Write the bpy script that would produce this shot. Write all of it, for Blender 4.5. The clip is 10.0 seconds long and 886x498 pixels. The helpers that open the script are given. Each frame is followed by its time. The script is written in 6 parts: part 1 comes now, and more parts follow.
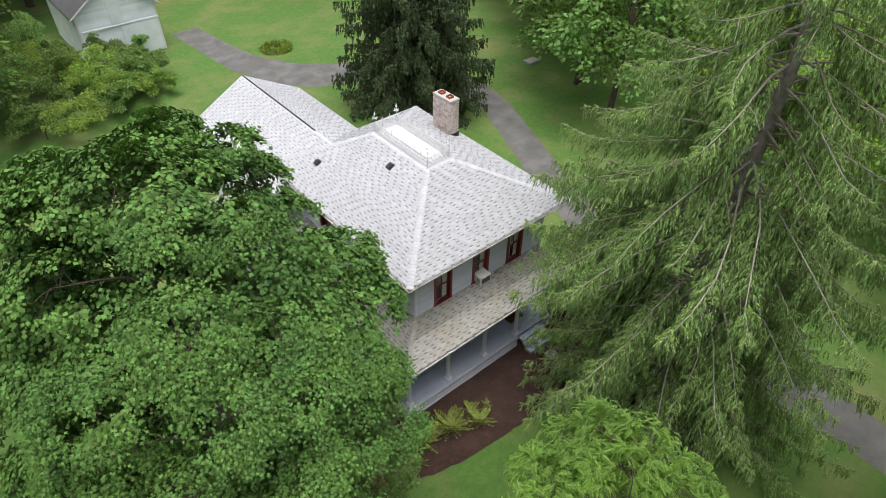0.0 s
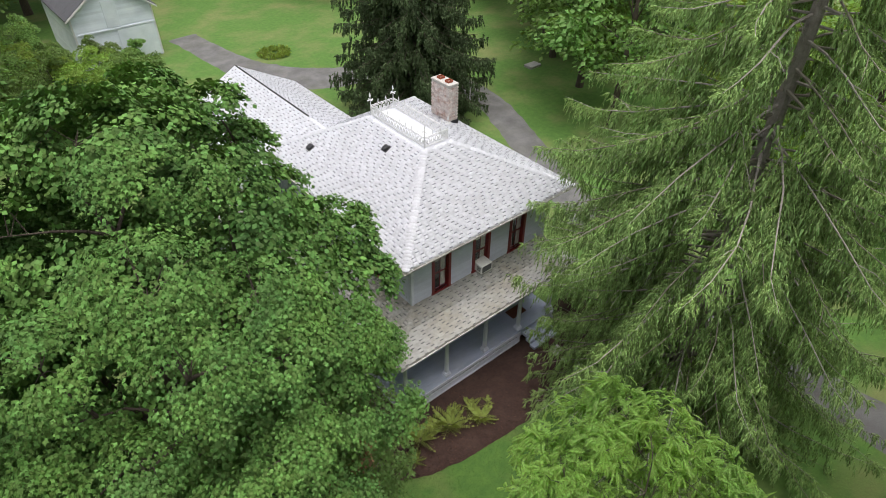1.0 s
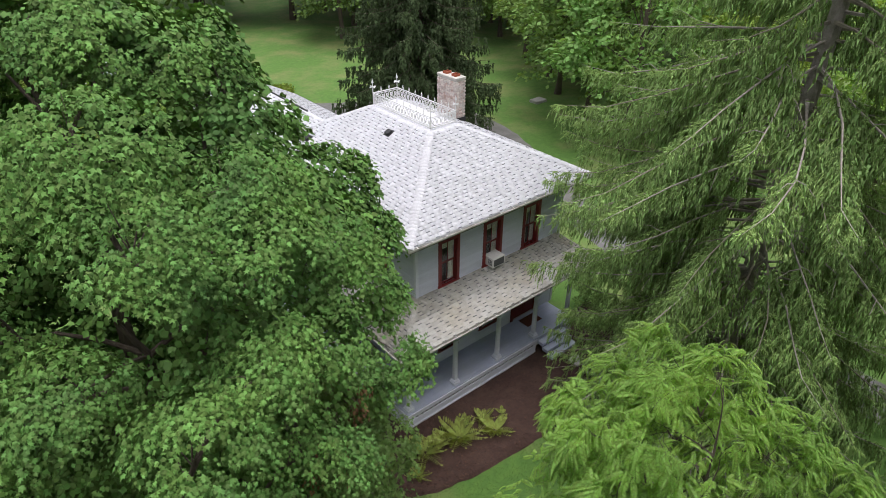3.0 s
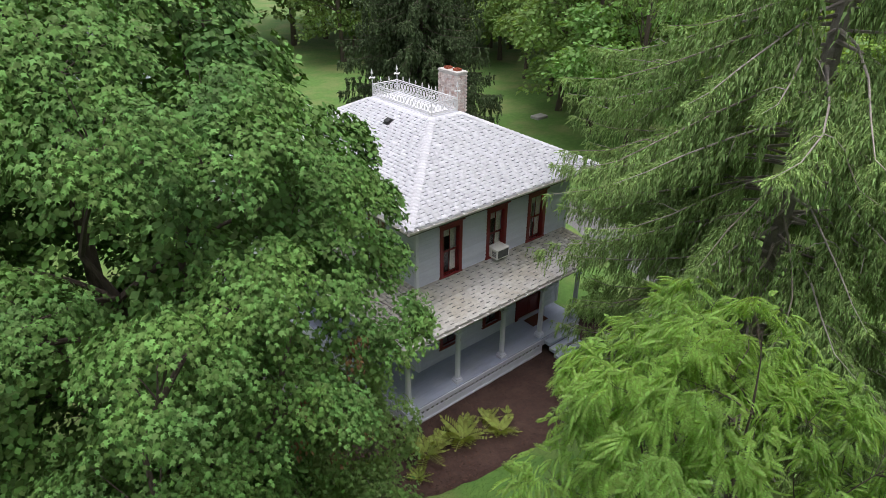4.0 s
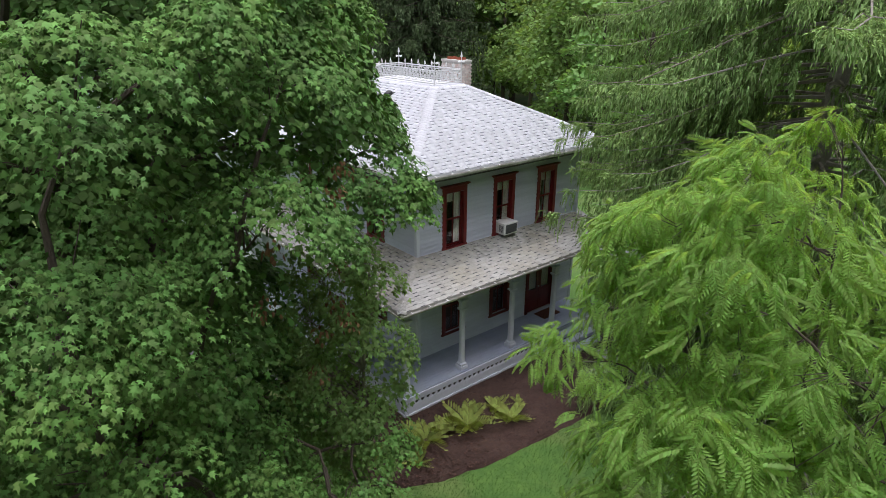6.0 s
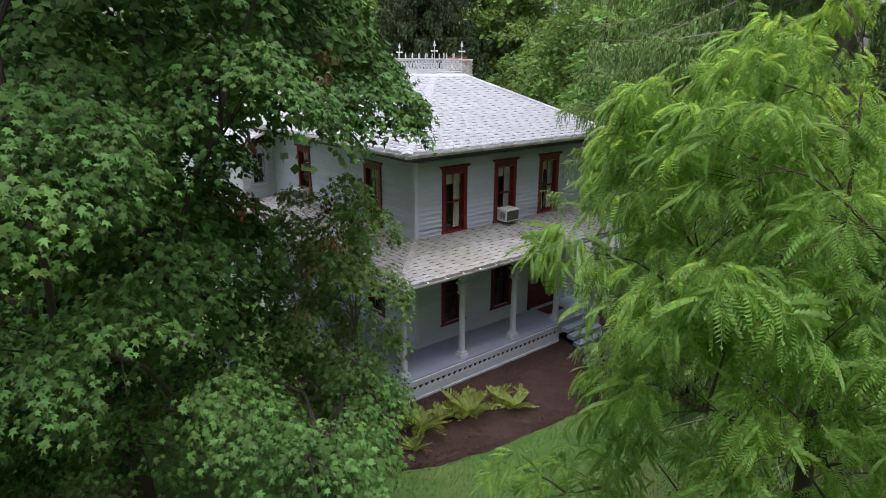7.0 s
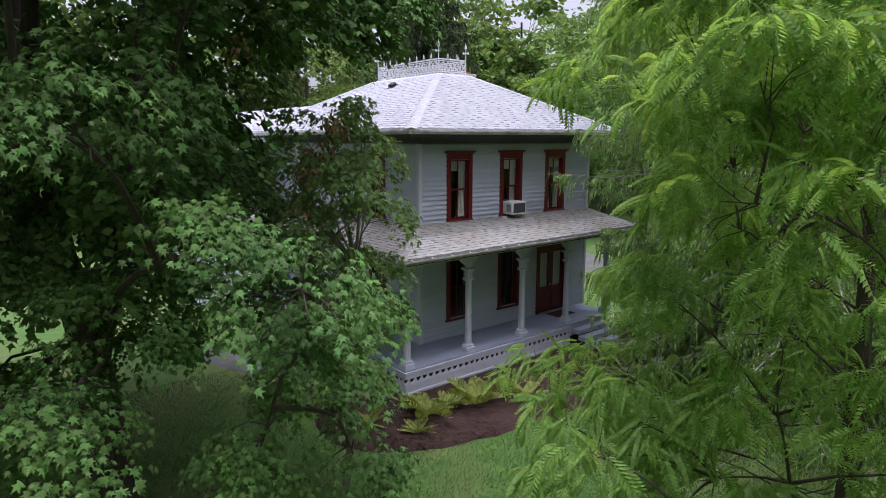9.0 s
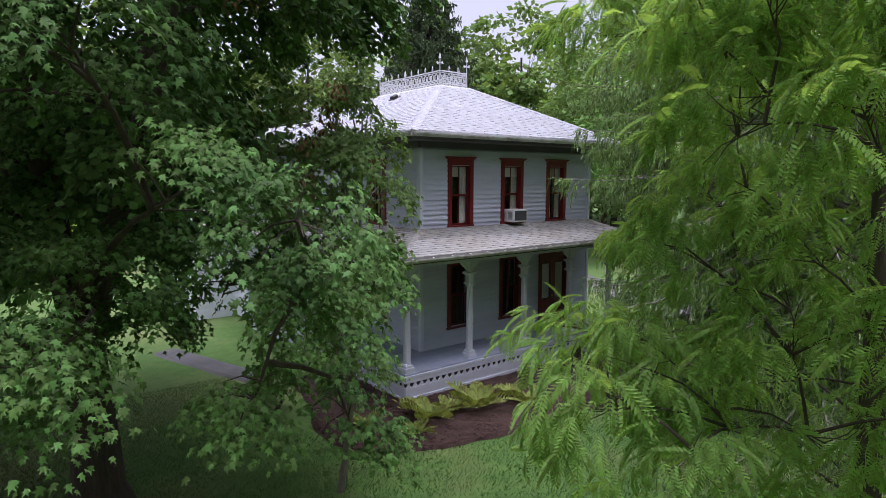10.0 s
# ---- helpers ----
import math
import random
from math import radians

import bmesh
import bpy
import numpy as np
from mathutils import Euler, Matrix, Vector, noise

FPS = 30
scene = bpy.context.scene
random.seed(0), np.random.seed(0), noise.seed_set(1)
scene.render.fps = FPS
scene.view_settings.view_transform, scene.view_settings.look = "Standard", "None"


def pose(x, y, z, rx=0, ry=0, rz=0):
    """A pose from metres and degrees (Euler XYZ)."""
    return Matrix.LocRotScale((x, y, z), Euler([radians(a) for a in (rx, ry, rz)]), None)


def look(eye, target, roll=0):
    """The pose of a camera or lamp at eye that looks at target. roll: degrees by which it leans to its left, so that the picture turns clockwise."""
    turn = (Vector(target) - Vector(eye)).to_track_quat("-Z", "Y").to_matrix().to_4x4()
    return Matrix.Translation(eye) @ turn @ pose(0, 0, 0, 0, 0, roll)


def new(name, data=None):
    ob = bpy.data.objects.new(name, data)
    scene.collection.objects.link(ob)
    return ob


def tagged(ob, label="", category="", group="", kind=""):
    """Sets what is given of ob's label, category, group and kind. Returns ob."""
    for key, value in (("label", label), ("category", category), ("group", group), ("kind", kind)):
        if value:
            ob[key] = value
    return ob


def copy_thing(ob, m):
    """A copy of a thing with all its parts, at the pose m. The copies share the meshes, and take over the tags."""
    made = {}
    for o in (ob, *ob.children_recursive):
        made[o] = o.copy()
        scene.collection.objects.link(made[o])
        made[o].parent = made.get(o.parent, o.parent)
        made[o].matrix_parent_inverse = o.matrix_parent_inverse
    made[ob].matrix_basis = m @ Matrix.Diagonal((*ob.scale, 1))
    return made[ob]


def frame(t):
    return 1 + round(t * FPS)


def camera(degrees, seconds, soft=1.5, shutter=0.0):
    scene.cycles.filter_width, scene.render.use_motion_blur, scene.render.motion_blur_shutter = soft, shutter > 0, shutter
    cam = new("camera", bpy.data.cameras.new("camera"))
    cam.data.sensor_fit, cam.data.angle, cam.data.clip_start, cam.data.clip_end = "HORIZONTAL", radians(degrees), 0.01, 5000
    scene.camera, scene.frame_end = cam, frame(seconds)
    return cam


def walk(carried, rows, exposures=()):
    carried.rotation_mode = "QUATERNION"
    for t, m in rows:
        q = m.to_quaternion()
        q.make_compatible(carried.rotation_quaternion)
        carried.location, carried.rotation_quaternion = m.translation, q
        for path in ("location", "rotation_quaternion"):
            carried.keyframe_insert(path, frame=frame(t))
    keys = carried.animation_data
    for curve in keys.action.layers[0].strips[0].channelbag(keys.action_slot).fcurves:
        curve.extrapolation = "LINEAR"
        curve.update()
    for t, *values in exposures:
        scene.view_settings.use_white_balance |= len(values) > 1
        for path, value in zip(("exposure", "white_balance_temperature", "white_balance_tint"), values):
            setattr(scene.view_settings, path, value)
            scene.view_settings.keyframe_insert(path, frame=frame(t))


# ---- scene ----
cam = camera(72.0, 10.0, soft=0.6)
PATH = [
    (0, (-10.528, -14.076, 23.359), (-9.549, -12.927, 22.047), 0.7),
    (0.5, (-10.484, -14.102, 22.246), (-9.49, -12.932, 20.965), 0.7),
    (1, (-10.407, -14.132, 21.185), (-9.397, -12.94, 19.936), 0.6),
    (1.5, (-10.375, -14.124, 20.163), (-9.349, -12.906, 18.953), 0.5),
    (2, (-10.402, -14.1, 19.152), (-9.355, -12.856, 17.988), 0.6),
    (2.2, (-10.413, -14.059, 18.77), (-9.357, -12.806, 17.623), 0.7),
    (3.3, (-10.53, -14.003, 16.587), (-9.426, -12.683, 15.568), 0.3),
    (3.5, (-10.509, -13.974, 16.215), (-9.397, -12.648, 15.212), 0.4),
    (4, (-10.513, -13.955, 15.235), (-9.385, -12.604, 14.286), 0.2),
    (4.5, (-10.522, -13.916, 14.244), (-9.376, -12.542, 13.35), 0.3),
    (5, (-10.492, -13.86, 13.286), (-9.331, -12.467, 12.444), 0.3),
    (5.5, (-10.445, -13.819, 12.317), (-9.269, -12.408, 11.527), 0.4),
    (5.7, (-10.431, -13.825, 11.927), (-9.25, -12.403, 11.161), 0.3),
    (6.8, (-10.372, -14.021, 9.738), (-9.17, -12.544, 9.127), 0.3),
    (7, (-10.355, -14.008, 9.43), (-9.149, -12.526, 8.837), 0.2),
    (7.5, (-10.346, -13.996, 8.663), (-9.132, -12.499, 8.13), 0.1),
    (8, (-10.354, -13.967, 7.949), (-9.132, -12.457, 7.471), -0.2),
    (8.5, (-10.365, -13.952, 7.304), (-9.136, -12.43, 6.887), -0.1),
    (9, (-10.377, -13.947, 6.766), (-9.142, -12.414, 6.409), 0.0),
    (9.5, (-10.375, -13.933, 6.266), (-9.136, -12.391, 5.971), 0.0),
    (10, (-10.361, -13.93, 5.785), (-9.117, -12.381, 5.552), 0.1),
]
EXPOSURES = [(0.0, 0.02, 6550, 11), (4.0, 0.08, 6350, 15), (7.0, 0.08, 6080, 17), (10.0, 0.18, 5800, 28)]
walk(cam, [(t, look(eye, target, roll)) for t, eye, target, roll in PATH], EXPOSURES)

# ---- daylight: a bright overcast sky and a broad, weak sun ----
world = bpy.data.worlds.new("overcast")
scene.world = world
world.use_nodes = True
wn = world.node_tree.nodes
wn.clear()
sky = wn.new("ShaderNodeTexSky")
sky.sky_type = 'NISHITA'
sky.sun_disc = False
sky.sun_elevation = radians(84)
sky.sun_rotation = radians(200)
sky.dust_density = 4.0
sky.ozone_density = 0.6
pale = wn.new("ShaderNodeHueSaturation")
pale.inputs["Saturation"].default_value = 0.2
bg = wn.new("ShaderNodeBackground")
bg.inputs["Strength"].default_value = 0.188
wo = wn.new("ShaderNodeOutputWorld")
world.node_tree.links.new(sky.outputs[0], pale.inputs["Color"])
world.node_tree.links.new(pale.outputs[0], bg.inputs["Color"])
world.node_tree.links.new(bg.outputs[0], wo.inputs["Surface"])
sun_data = bpy.data.lights.new("sun", "SUN")
sun_data.energy = 2.35
sun_data.angle = radians(50)
sun_data.color = (1.0, 0.97, 0.92)
sun = new("sun", sun_data)
sun.matrix_world = look((60 * math.sin(radians(200)), 60 * math.cos(radians(200)), 60 * math.tan(radians(84))), (0, 0, 0))

# ---- materials ----
def material(name, base, second=None, rough=0.8, scale=8.0, fine=60.0, bump=0.15, island=0.0, obj_rand=0.0,
             metal=0.0, spread=0.5, mid=0.5, third=None, third_scale=1.2, third_mix=0.5, leaf=0.0, coat=0.0, stretch=None):
    """A surface with a coarse and a fine variation of colour, relief, and a tone of its own for each piece."""
    m = bpy.data.materials.new(name)
    m.use_nodes = True
    nt, nodes = m.node_tree, m.node_tree.nodes
    link = nt.links.new
    bsdf = nodes["Principled BSDF"]
    out = nodes["Material Output"]
    bsdf.inputs["Roughness"].default_value = rough
    bsdf.inputs["Metallic"].default_value = metal
    bsdf.inputs["Coat Weight"].default_value = coat
    second = second or tuple(c * 0.72 for c in base)
    co = nodes.new("ShaderNodeTexCoord")
    geo = nodes.new("ShaderNodeNewGeometry")
    where = geo.outputs["Position"]
    if stretch:
        mp = nodes.new("ShaderNodeMapping")
        mp.inputs["Scale"].default_value = stretch
        link(where, mp.inputs["Vector"])
        where = mp.outputs["Vector"]
    n1 = nodes.new("ShaderNodeTexNoise")
    n1.inputs["Scale"].default_value = scale
    n1.inputs["Detail"].default_value = 5
    link(where, n1.inputs["Vector"])
    r1 = nodes.new("ShaderNodeValToRGB")
    r1.color_ramp.elements[0].position = max(0.0, mid - spread / 2)
    r1.color_ramp.elements[1].position = min(1.0, mid + spread / 2)
    r1.color_ramp.elements[0].color = (*second, 1)
    r1.color_ramp.elements[1].color = (*base, 1)
    link(n1.outputs["Fac"], r1.inputs["Fac"])
    colour = r1.outputs["Color"]
    if third:
        n3 = nodes.new("ShaderNodeTexNoise")
        n3.inputs["Scale"].default_value = third_scale
        n3.inputs["Detail"].default_value = 6
        n3.inputs["Roughness"].default_value = 0.6
        link(where, n3.inputs["Vector"])
        r3 = nodes.new("ShaderNodeMapRange")
        r3.inputs["From Min"].default_value, r3.inputs["From Max"].default_value = 0.45, 0.68
        r3.inputs["To Max"].default_value = third_mix
        link(n3.outputs["Fac"], r3.inputs["Value"])
        mx = nodes.new("ShaderNodeMix")
        mx.data_type = 'RGBA'
        mx.inputs["B"].default_value = (*third, 1)
        link(r3.outputs["Result"], mx.inputs["Factor"])
        link(colour, mx.inputs["A"])
        colour = mx.outputs["Result"]
    nf = nodes.new("ShaderNodeTexNoise")
    nf.inputs["Scale"].default_value = fine
    nf.inputs["Detail"].default_value = 3
    link(where, nf.inputs["Vector"])
    for amount, socket in ((0.22, nf.outputs["Fac"]), (island, geo.outputs["Random Per Island"]), (obj_rand, None)):
        if not amount:
            continue
        if socket is None:
            info = nodes.new("ShaderNodeObjectInfo")
            socket = info.outputs["Random"]
        mr = nodes.new("ShaderNodeMapRange")
        mr.inputs["To Min"].default_value, mr.inputs["To Max"].default_value = 1 - amount, 1 + amount
        link(socket, mr.inputs["Value"])
        hs = nodes.new("ShaderNodeHueSaturation")
        link(mr.outputs["Result"], hs.inputs["Value"])
        link(colour, hs.inputs["Color"])
        if leaf and socket != nf.outputs["Fac"]:
            mh = nodes.new("ShaderNodeMapRange")
            mh.inputs["To Min"].default_value, mh.inputs["To Max"].default_value = 0.485, 0.512
            link(socket, mh.inputs["Value"])
            link(mh.outputs["Result"], hs.inputs["Hue"])
        colour = hs.outputs["Color"]
    link(colour, bsdf.inputs["Base Color"])
    if bump:
        bp = nodes.new("ShaderNodeBump")
        bp.inputs["Strength"].default_value = bump
        bp.inputs["Distance"].default_value = 0.02
        link(nf.outputs["Fac"], bp.inputs["Height"])
        link(bp.outputs["Normal"], bsdf.inputs["Normal"])
    if leaf:
        bsdf.inputs["Specular IOR Level"].default_value = 0.14
        tr = nodes.new("ShaderNodeBsdfTranslucent")
        warm = nodes.new("ShaderNodeMix")
        warm.data_type, warm.blend_type = 'RGBA', 'MULTIPLY'
        warm.inputs["Factor"].default_value = 1.0
        warm.inputs["B"].default_value = (1.25, 1.15, 0.6, 1)
        link(colour, warm.inputs["A"])
        link(warm.outputs["Result"], tr.inputs["Color"])
        ms = nodes.new("ShaderNodeMixShader")
        ms.inputs["Fac"].default_value = leaf
        link(bsdf.outputs[0], ms.inputs[1])
        link(tr.outputs[0], ms.inputs[2])
        link(ms.outputs[0], out.inputs["Surface"])
    return m


def glass_material(name):
    """Old window glass before a dark room: mostly a mirror of the sky at a slant."""
    m = bpy.data.materials.new(name)
    m.use_nodes = True
    b = m.node_tree.nodes["Principled BSDF"]
    b.inputs["Base Color"].default_value = (0.97, 0.98, 0.98, 1)
    b.inputs["Roughness"].default_value = 0.03
    b.inputs["Transmission Weight"].default_value = 1.0
    b.inputs["IOR"].default_value = 1.45
    return m


siding = material("grey_siding", (0.66, 0.68, 0.80), (0.57, 0.59, 0.71), rough=0.6, scale=1.5, fine=40, bump=0.08, obj_rand=0.05, spread=0.6, stretch=(1, 1, 4))
white_siding = material("white_siding", (0.82, 0.85, 0.90), (0.68, 0.72, 0.78), rough=0.6, scale=1.4, fine=40, bump=0.08, obj_rand=0.06, stretch=(1, 1, 5))
grey_trim = material("pale_grey_trim", (0.74, 0.76, 0.86), (0.64, 0.66, 0.76), rough=0.55, scale=3, fine=50, bump=0.06)
soffit_dark = material("soffit_dark", (0.10, 0.09, 0.10), (0.07, 0.063, 0.07), rough=0.7, scale=2, fine=30, bump=0.05)
red_paint = material("dark_red_paint", (0.20, 0.013, 0.014), (0.13, 0.010, 0.011), rough=0.45, scale=6, fine=60, bump=0.06)
dark_red = material("maroon_door_paint", (0.17, 0.014, 0.014), (0.11, 0.010, 0.010), rough=0.4, scale=5, fine=60, bump=0.05)
porch_paint = material("grey_porch_floor_paint", (0.42, 0.46, 0.60), (0.36, 0.40, 0.52), rough=0.4, scale=2.0, fine=30, bump=0.05, obj_rand=0.05, third=(0.44, 0.47, 0.52), third_scale=0.9)
white_paint = material("white_paint", (0.80, 0.80, 0.80), (0.66, 0.66, 0.67), rough=0.5, scale=6, fine=80, bump=0.05)
gutter_metal = material("pale_gutter_metal", (0.72, 0.72, 0.70), (0.52, 0.51, 0.48), rough=0.5, scale=4, fine=40, bump=0.05, third=(0.20, 0.17, 0.12), third_scale=3.0, third_mix=0.6)
shingle_grey = material("pale_grey_asphalt_shingle", (0.80, 0.805, 0.86), (0.68, 0.685, 0.75), rough=0.9, scale=9, fine=120, bump=0.4, island=0.07, obj_rand=0.07, third=(0.62, 0.62, 0.66), third_scale=0.7, third_mix=0.4)
shingle_worn = material("lichened_asphalt_shingle", (0.43, 0.425, 0.41), (0.34, 0.335, 0.32), rough=0.92, scale=7, fine=120, bump=0.4, island=0.10, obj_rand=0.10, third=(0.30, 0.27, 0.19), third_scale=0.8, third_mix=0.55)
shingle_slot = material("dark_shingle_slot", (0.20, 0.21, 0.25), (0.14, 0.15, 0.18), rough=0.95, scale=9, fine=100, bump=0.3, island=0.35)
porch_slot = material("dark_porch_shingle_slot", (0.11, 0.11, 0.115), (0.07, 0.07, 0.075), rough=0.95, scale=9, fine=100, bump=0.3, island=0.3)
tar = material("black_flashing", (0.018, 0.018, 0.02), rough=0.6, scale=9, fine=60, bump=0.1)
vent_plastic = material("dark_vent_plastic", (0.03, 0.03, 0.034), rough=0.5, scale=9, fine=60, bump=0.05)
brick_white = material("whitewashed_brick", (0.70, 0.66, 0.63), (0.52, 0.43, 0.39), rough=0.9, scale=9, fine=90, bump=0.4, obj_rand=0.18, island=0.18, third=(0.34, 0.15, 0.10), third_scale=3.0, third_mix=0.65)
mortar = material("pale_mortar", (0.55, 0.53, 0.50), (0.40, 0.38, 0.35), rough=0.95, scale=14, fine=90, bump=0.3)
clay = material("red_flue_clay", (0.36, 0.09, 0.045), (0.24, 0.06, 0.03), rough=0.85, scale=12, fine=60, bump=0.2)
curtain_cloth = material("cream_curtain", (0.86, 0.84, 0.79), (0.72, 0.70, 0.65), rough=0.9, scale=6, fine=50, bump=0.1, stretch=(6, 6, 0.6))
# near-black colour that stands in for the shade of rooms and hollows
gloom_fill = material("dark_gloom_fill", (0.06, 0.055, 0.05), (0.04, 0.037, 0.034), rough=0.9, scale=2, fine=20, bump=0)
glass = glass_material("window_glass")
ac_white = material("white_appliance_plastic", (0.80, 0.80, 0.78), (0.70, 0.70, 0.68), rough=0.4, scale=8, fine=60, bump=0.03)
ac_grey = material("grey_vent_grille", (0.10, 0.105, 0.11), (0.07, 0.07, 0.075), rough=0.6, scale=20, fine=80, bump=0.1)
mat_red = material("red_brown_doormat", (0.13, 0.04, 0.025), (0.08, 0.025, 0.018), rough=1.0, scale=25, fine=120, bump=0.4)
lawn = material("mown_lawn", (0.102, 0.205, 0.037), (0.058, 0.135, 0.025), rough=0.95, scale=2.6, fine=14, bump=0.6, spread=0.6, third=(0.20, 0.20, 0.08), third_scale=0.25, third_mix=0.7)
blade = material("grass_blade", (0.072, 0.150, 0.030), (0.045, 0.102, 0.020), rough=0.7, scale=0.9, fine=12, bump=0, island=0.35, leaf=0.25)
mulch_mat = material("brown_bark_mulch", (0.060, 0.030, 0.022), (0.032, 0.016, 0.013), rough=0.95, scale=11, fine=55, bump=1.0, third=(0.085, 0.050, 0.040), third_scale=1.4, third_mix=0.5)
chip_mat = material("bark_chip", (0.075, 0.036, 0.025), (0.035, 0.018, 0.013), rough=0.95, scale=20, fine=60, bump=0.3, island=0.5)
gravel = material("grey_gravel_drive", (0.20, 0.195, 0.195), (0.10, 0.099, 0.10), rough=0.95, scale=0.8, fine=26, bump=0.8, third=(0.10, 0.10, 0.085), third_scale=0.5, third_mix=0.6)
stone_mat = material("grey_stone", (0.42, 0.41, 0.40), (0.30, 0.29, 0.28), rough=0.9, scale=6, fine=60, bump=0.4, obj_rand=0.15, island=0.25)
barn_white = material("old_white_barn_paint", (0.86, 0.91, 0.97), (0.76, 0.82, 0.89), rough=0.7, scale=1.2, fine=30, bump=0.1, obj_rand=0.07, third=(0.60, 0.66, 0.72), third_scale=0.9, third_mix=0.4)
barn_roof = material("dark_barn_shingle", (0.11, 0.11, 0.125), (0.075, 0.075, 0.085), rough=0.9, scale=4, fine=40, bump=0.4, island=0.2)
bark = material("grey_brown_bark", (0.11, 0.085, 0.065), (0.055, 0.043, 0.034), rough=0.95, scale=5, fine=28, bump=0.9, stretch=(3, 3, 0.5))
spruce_bark = material("grey_spruce_bark", (0.40, 0.36, 0.33), (0.25, 0.22, 0.20), rough=0.95, scale=6, fine=30, bump=0.8)
twig_bark = material("pale_dead_twig", (0.28, 0.25, 0.20), (0.17, 0.15, 0.12), rough=0.9, scale=8, fine=40, bump=0.3)
maple_leaf = material("maple_leaf", (0.148, 0.280, 0.063), (0.063, 0.140, 0.040), rough=0.58, scale=0.7, fine=3.0, bump=0, island=0.40, leaf=0.10)
elder_leaf = material("box_elder_leaf", (0.235, 0.365, 0.115), (0.14, 0.24, 0.080), rough=0.5, scale=0.9, fine=3.0, bump=0, island=0.28, leaf=0.32)
walnut_leaf = material("walnut_leaflet", (0.345, 0.535, 0.145), (0.225, 0.385, 0.115), rough=0.4, scale=0.6, fine=2.5, bump=0, island=0.28, leaf=0.60)
dry_leaf = material("withered_leaf", (0.22, 0.13, 0.065), (0.15, 0.085, 0.045), rough=0.8, scale=3, fine=20, bump=0, island=0.3, leaf=0.2)
spruce_needle = material("spruce_needle", (0.285, 0.425, 0.150), (0.175, 0.275, 0.100), rough=0.6, scale=0.5, fine=3.0, bump=0, island=0.5, leaf=0.12)
spruce_young = material("young_spruce_spray", (0.325, 0.475, 0.155), (0.205, 0.32, 0.11), rough=0.6, scale=0.5, fine=3.0, bump=0, island=0.3, leaf=0.15)
far_spruce_needle = material("blue_green_spruce_needle", (0.095, 0.135, 0.062), (0.06, 0.09, 0.043), rough=0.7, scale=0.5, fine=3.0, bump=0, island=0.35, leaf=0.1)
far_leaf = material("woodland_leaf", (0.215, 0.34, 0.105), (0.13, 0.225, 0.072), rough=0.6, scale=0.25, fine=2.0, bump=0, island=0.4, obj_rand=0.28, leaf=0.4)
# yellower, lighter copy of the woodland leaf: lit foliage put into the colour
lit_pale_leaf = material("lit_pale_tree_leaf", (0.27, 0.40, 0.09), (0.18, 0.29, 0.06), rough=0.6, scale=0.25, fine=2.0, bump=0, island=0.3, obj_rand=0.15, leaf=0.4)
fern_leaf = material("yellow_green_fern", (0.35, 0.41, 0.12), (0.23, 0.29, 0.08), rough=0.6, scale=3, fine=12, bump=0, island=0.3, leaf=0.25)
bin_blue = material("blue_plastic", (0.03, 0.09, 0.35), (0.02, 0.07, 0.28), rough=0.4, scale=5, fine=40, bump=0.03)


# ---- mesh tools ----
def empty(name, label, category, group="", kind="", at=(0, 0, 0)):
    ob = new(name)
    ob.location = at
    ob.empty_display_size = 0.2
    return tagged(ob, label, category, group, kind)


def world_of(ob):
    m = ob.matrix_parent_inverse @ ob.matrix_basis if ob.parent else ob.matrix_basis.copy()
    return world_of(ob.parent) @ m if ob.parent else m


def adopt(ob, parent):
    ob.parent = parent
    if parent is not None:
        ob.matrix_parent_inverse = world_of(parent).inverted()
    return ob


def part(name, bm, mat, parent=None, label="", kind=""):
    me = bpy.data.meshes.new(name)
    bm.normal_update()
    bm.to_mesh(me)
    bm.free()
    me.materials.append(mat)
    ob = adopt(new(name, me), parent)
    return tagged(ob, label, kind=kind)


def array_mesh(name, verts, faces, mat, parent=None, label="", kind=""):
    """A mesh from arrays: verts (n, 3) and one array of faces (m, k)."""
    me = bpy.data.meshes.new(name)
    verts = np.asarray(verts, np.float32)
    faces = np.asarray(faces, np.int32)
    m, k = faces.shape
    me.vertices.add(len(verts))
    me.vertices.foreach_set("co", verts.ravel())
    me.loops.add(m * k)
    me.loops.foreach_set("vertex_index", faces.ravel())
    me.polygons.add(m)
    me.polygons.foreach_set("loop_start", np.arange(0, m * k, k, dtype=np.int32))
    me.update(calc_edges=True)
    me.materials.append(mat)
    ob = adopt(new(name, me), parent)
    return tagged(ob, label, kind=kind)


def box(bm, x0, x1, y0, y1, z0, z1, m=None):
    c = [Vector((x, y, z)) for x in (x0, x1) for y in (y0, y1) for z in (z0, z1)]
    v = [bm.verts.new(m @ p if m else p) for p in c]
    for f in ((0, 1, 3, 2), (4, 6, 7, 5), (0, 4, 5, 1), (2, 3, 7, 6), (0, 2, 6, 4), (1, 5, 7, 3)):
        bm.faces.new([v[i] for i in f])
    return v


def boxes(*dims, bevel=0.0, m=None):
    bm = bmesh.new()
    for d in dims:
        box(bm, *d, m=m)
    if bevel:
        bmesh.ops.bevel(bm, geom=bm.edges[:], offset=bevel, segments=1, affect='EDGES')
    return bm


def prism(bm, ring, lift):
    """A solid from a flat ring of points and a vector."""
    a = [bm.verts.new(p) for p in ring]
    b = [bm.verts.new(Vector(p) + Vector(lift)) for p in ring]
    bm.faces.new(a[::-1])
    bm.faces.new(b)
    n = len(a)
    for i in range(n):
        bm.faces.new((a[i], a[(i + 1) % n], b[(i + 1) % n], b[i]))


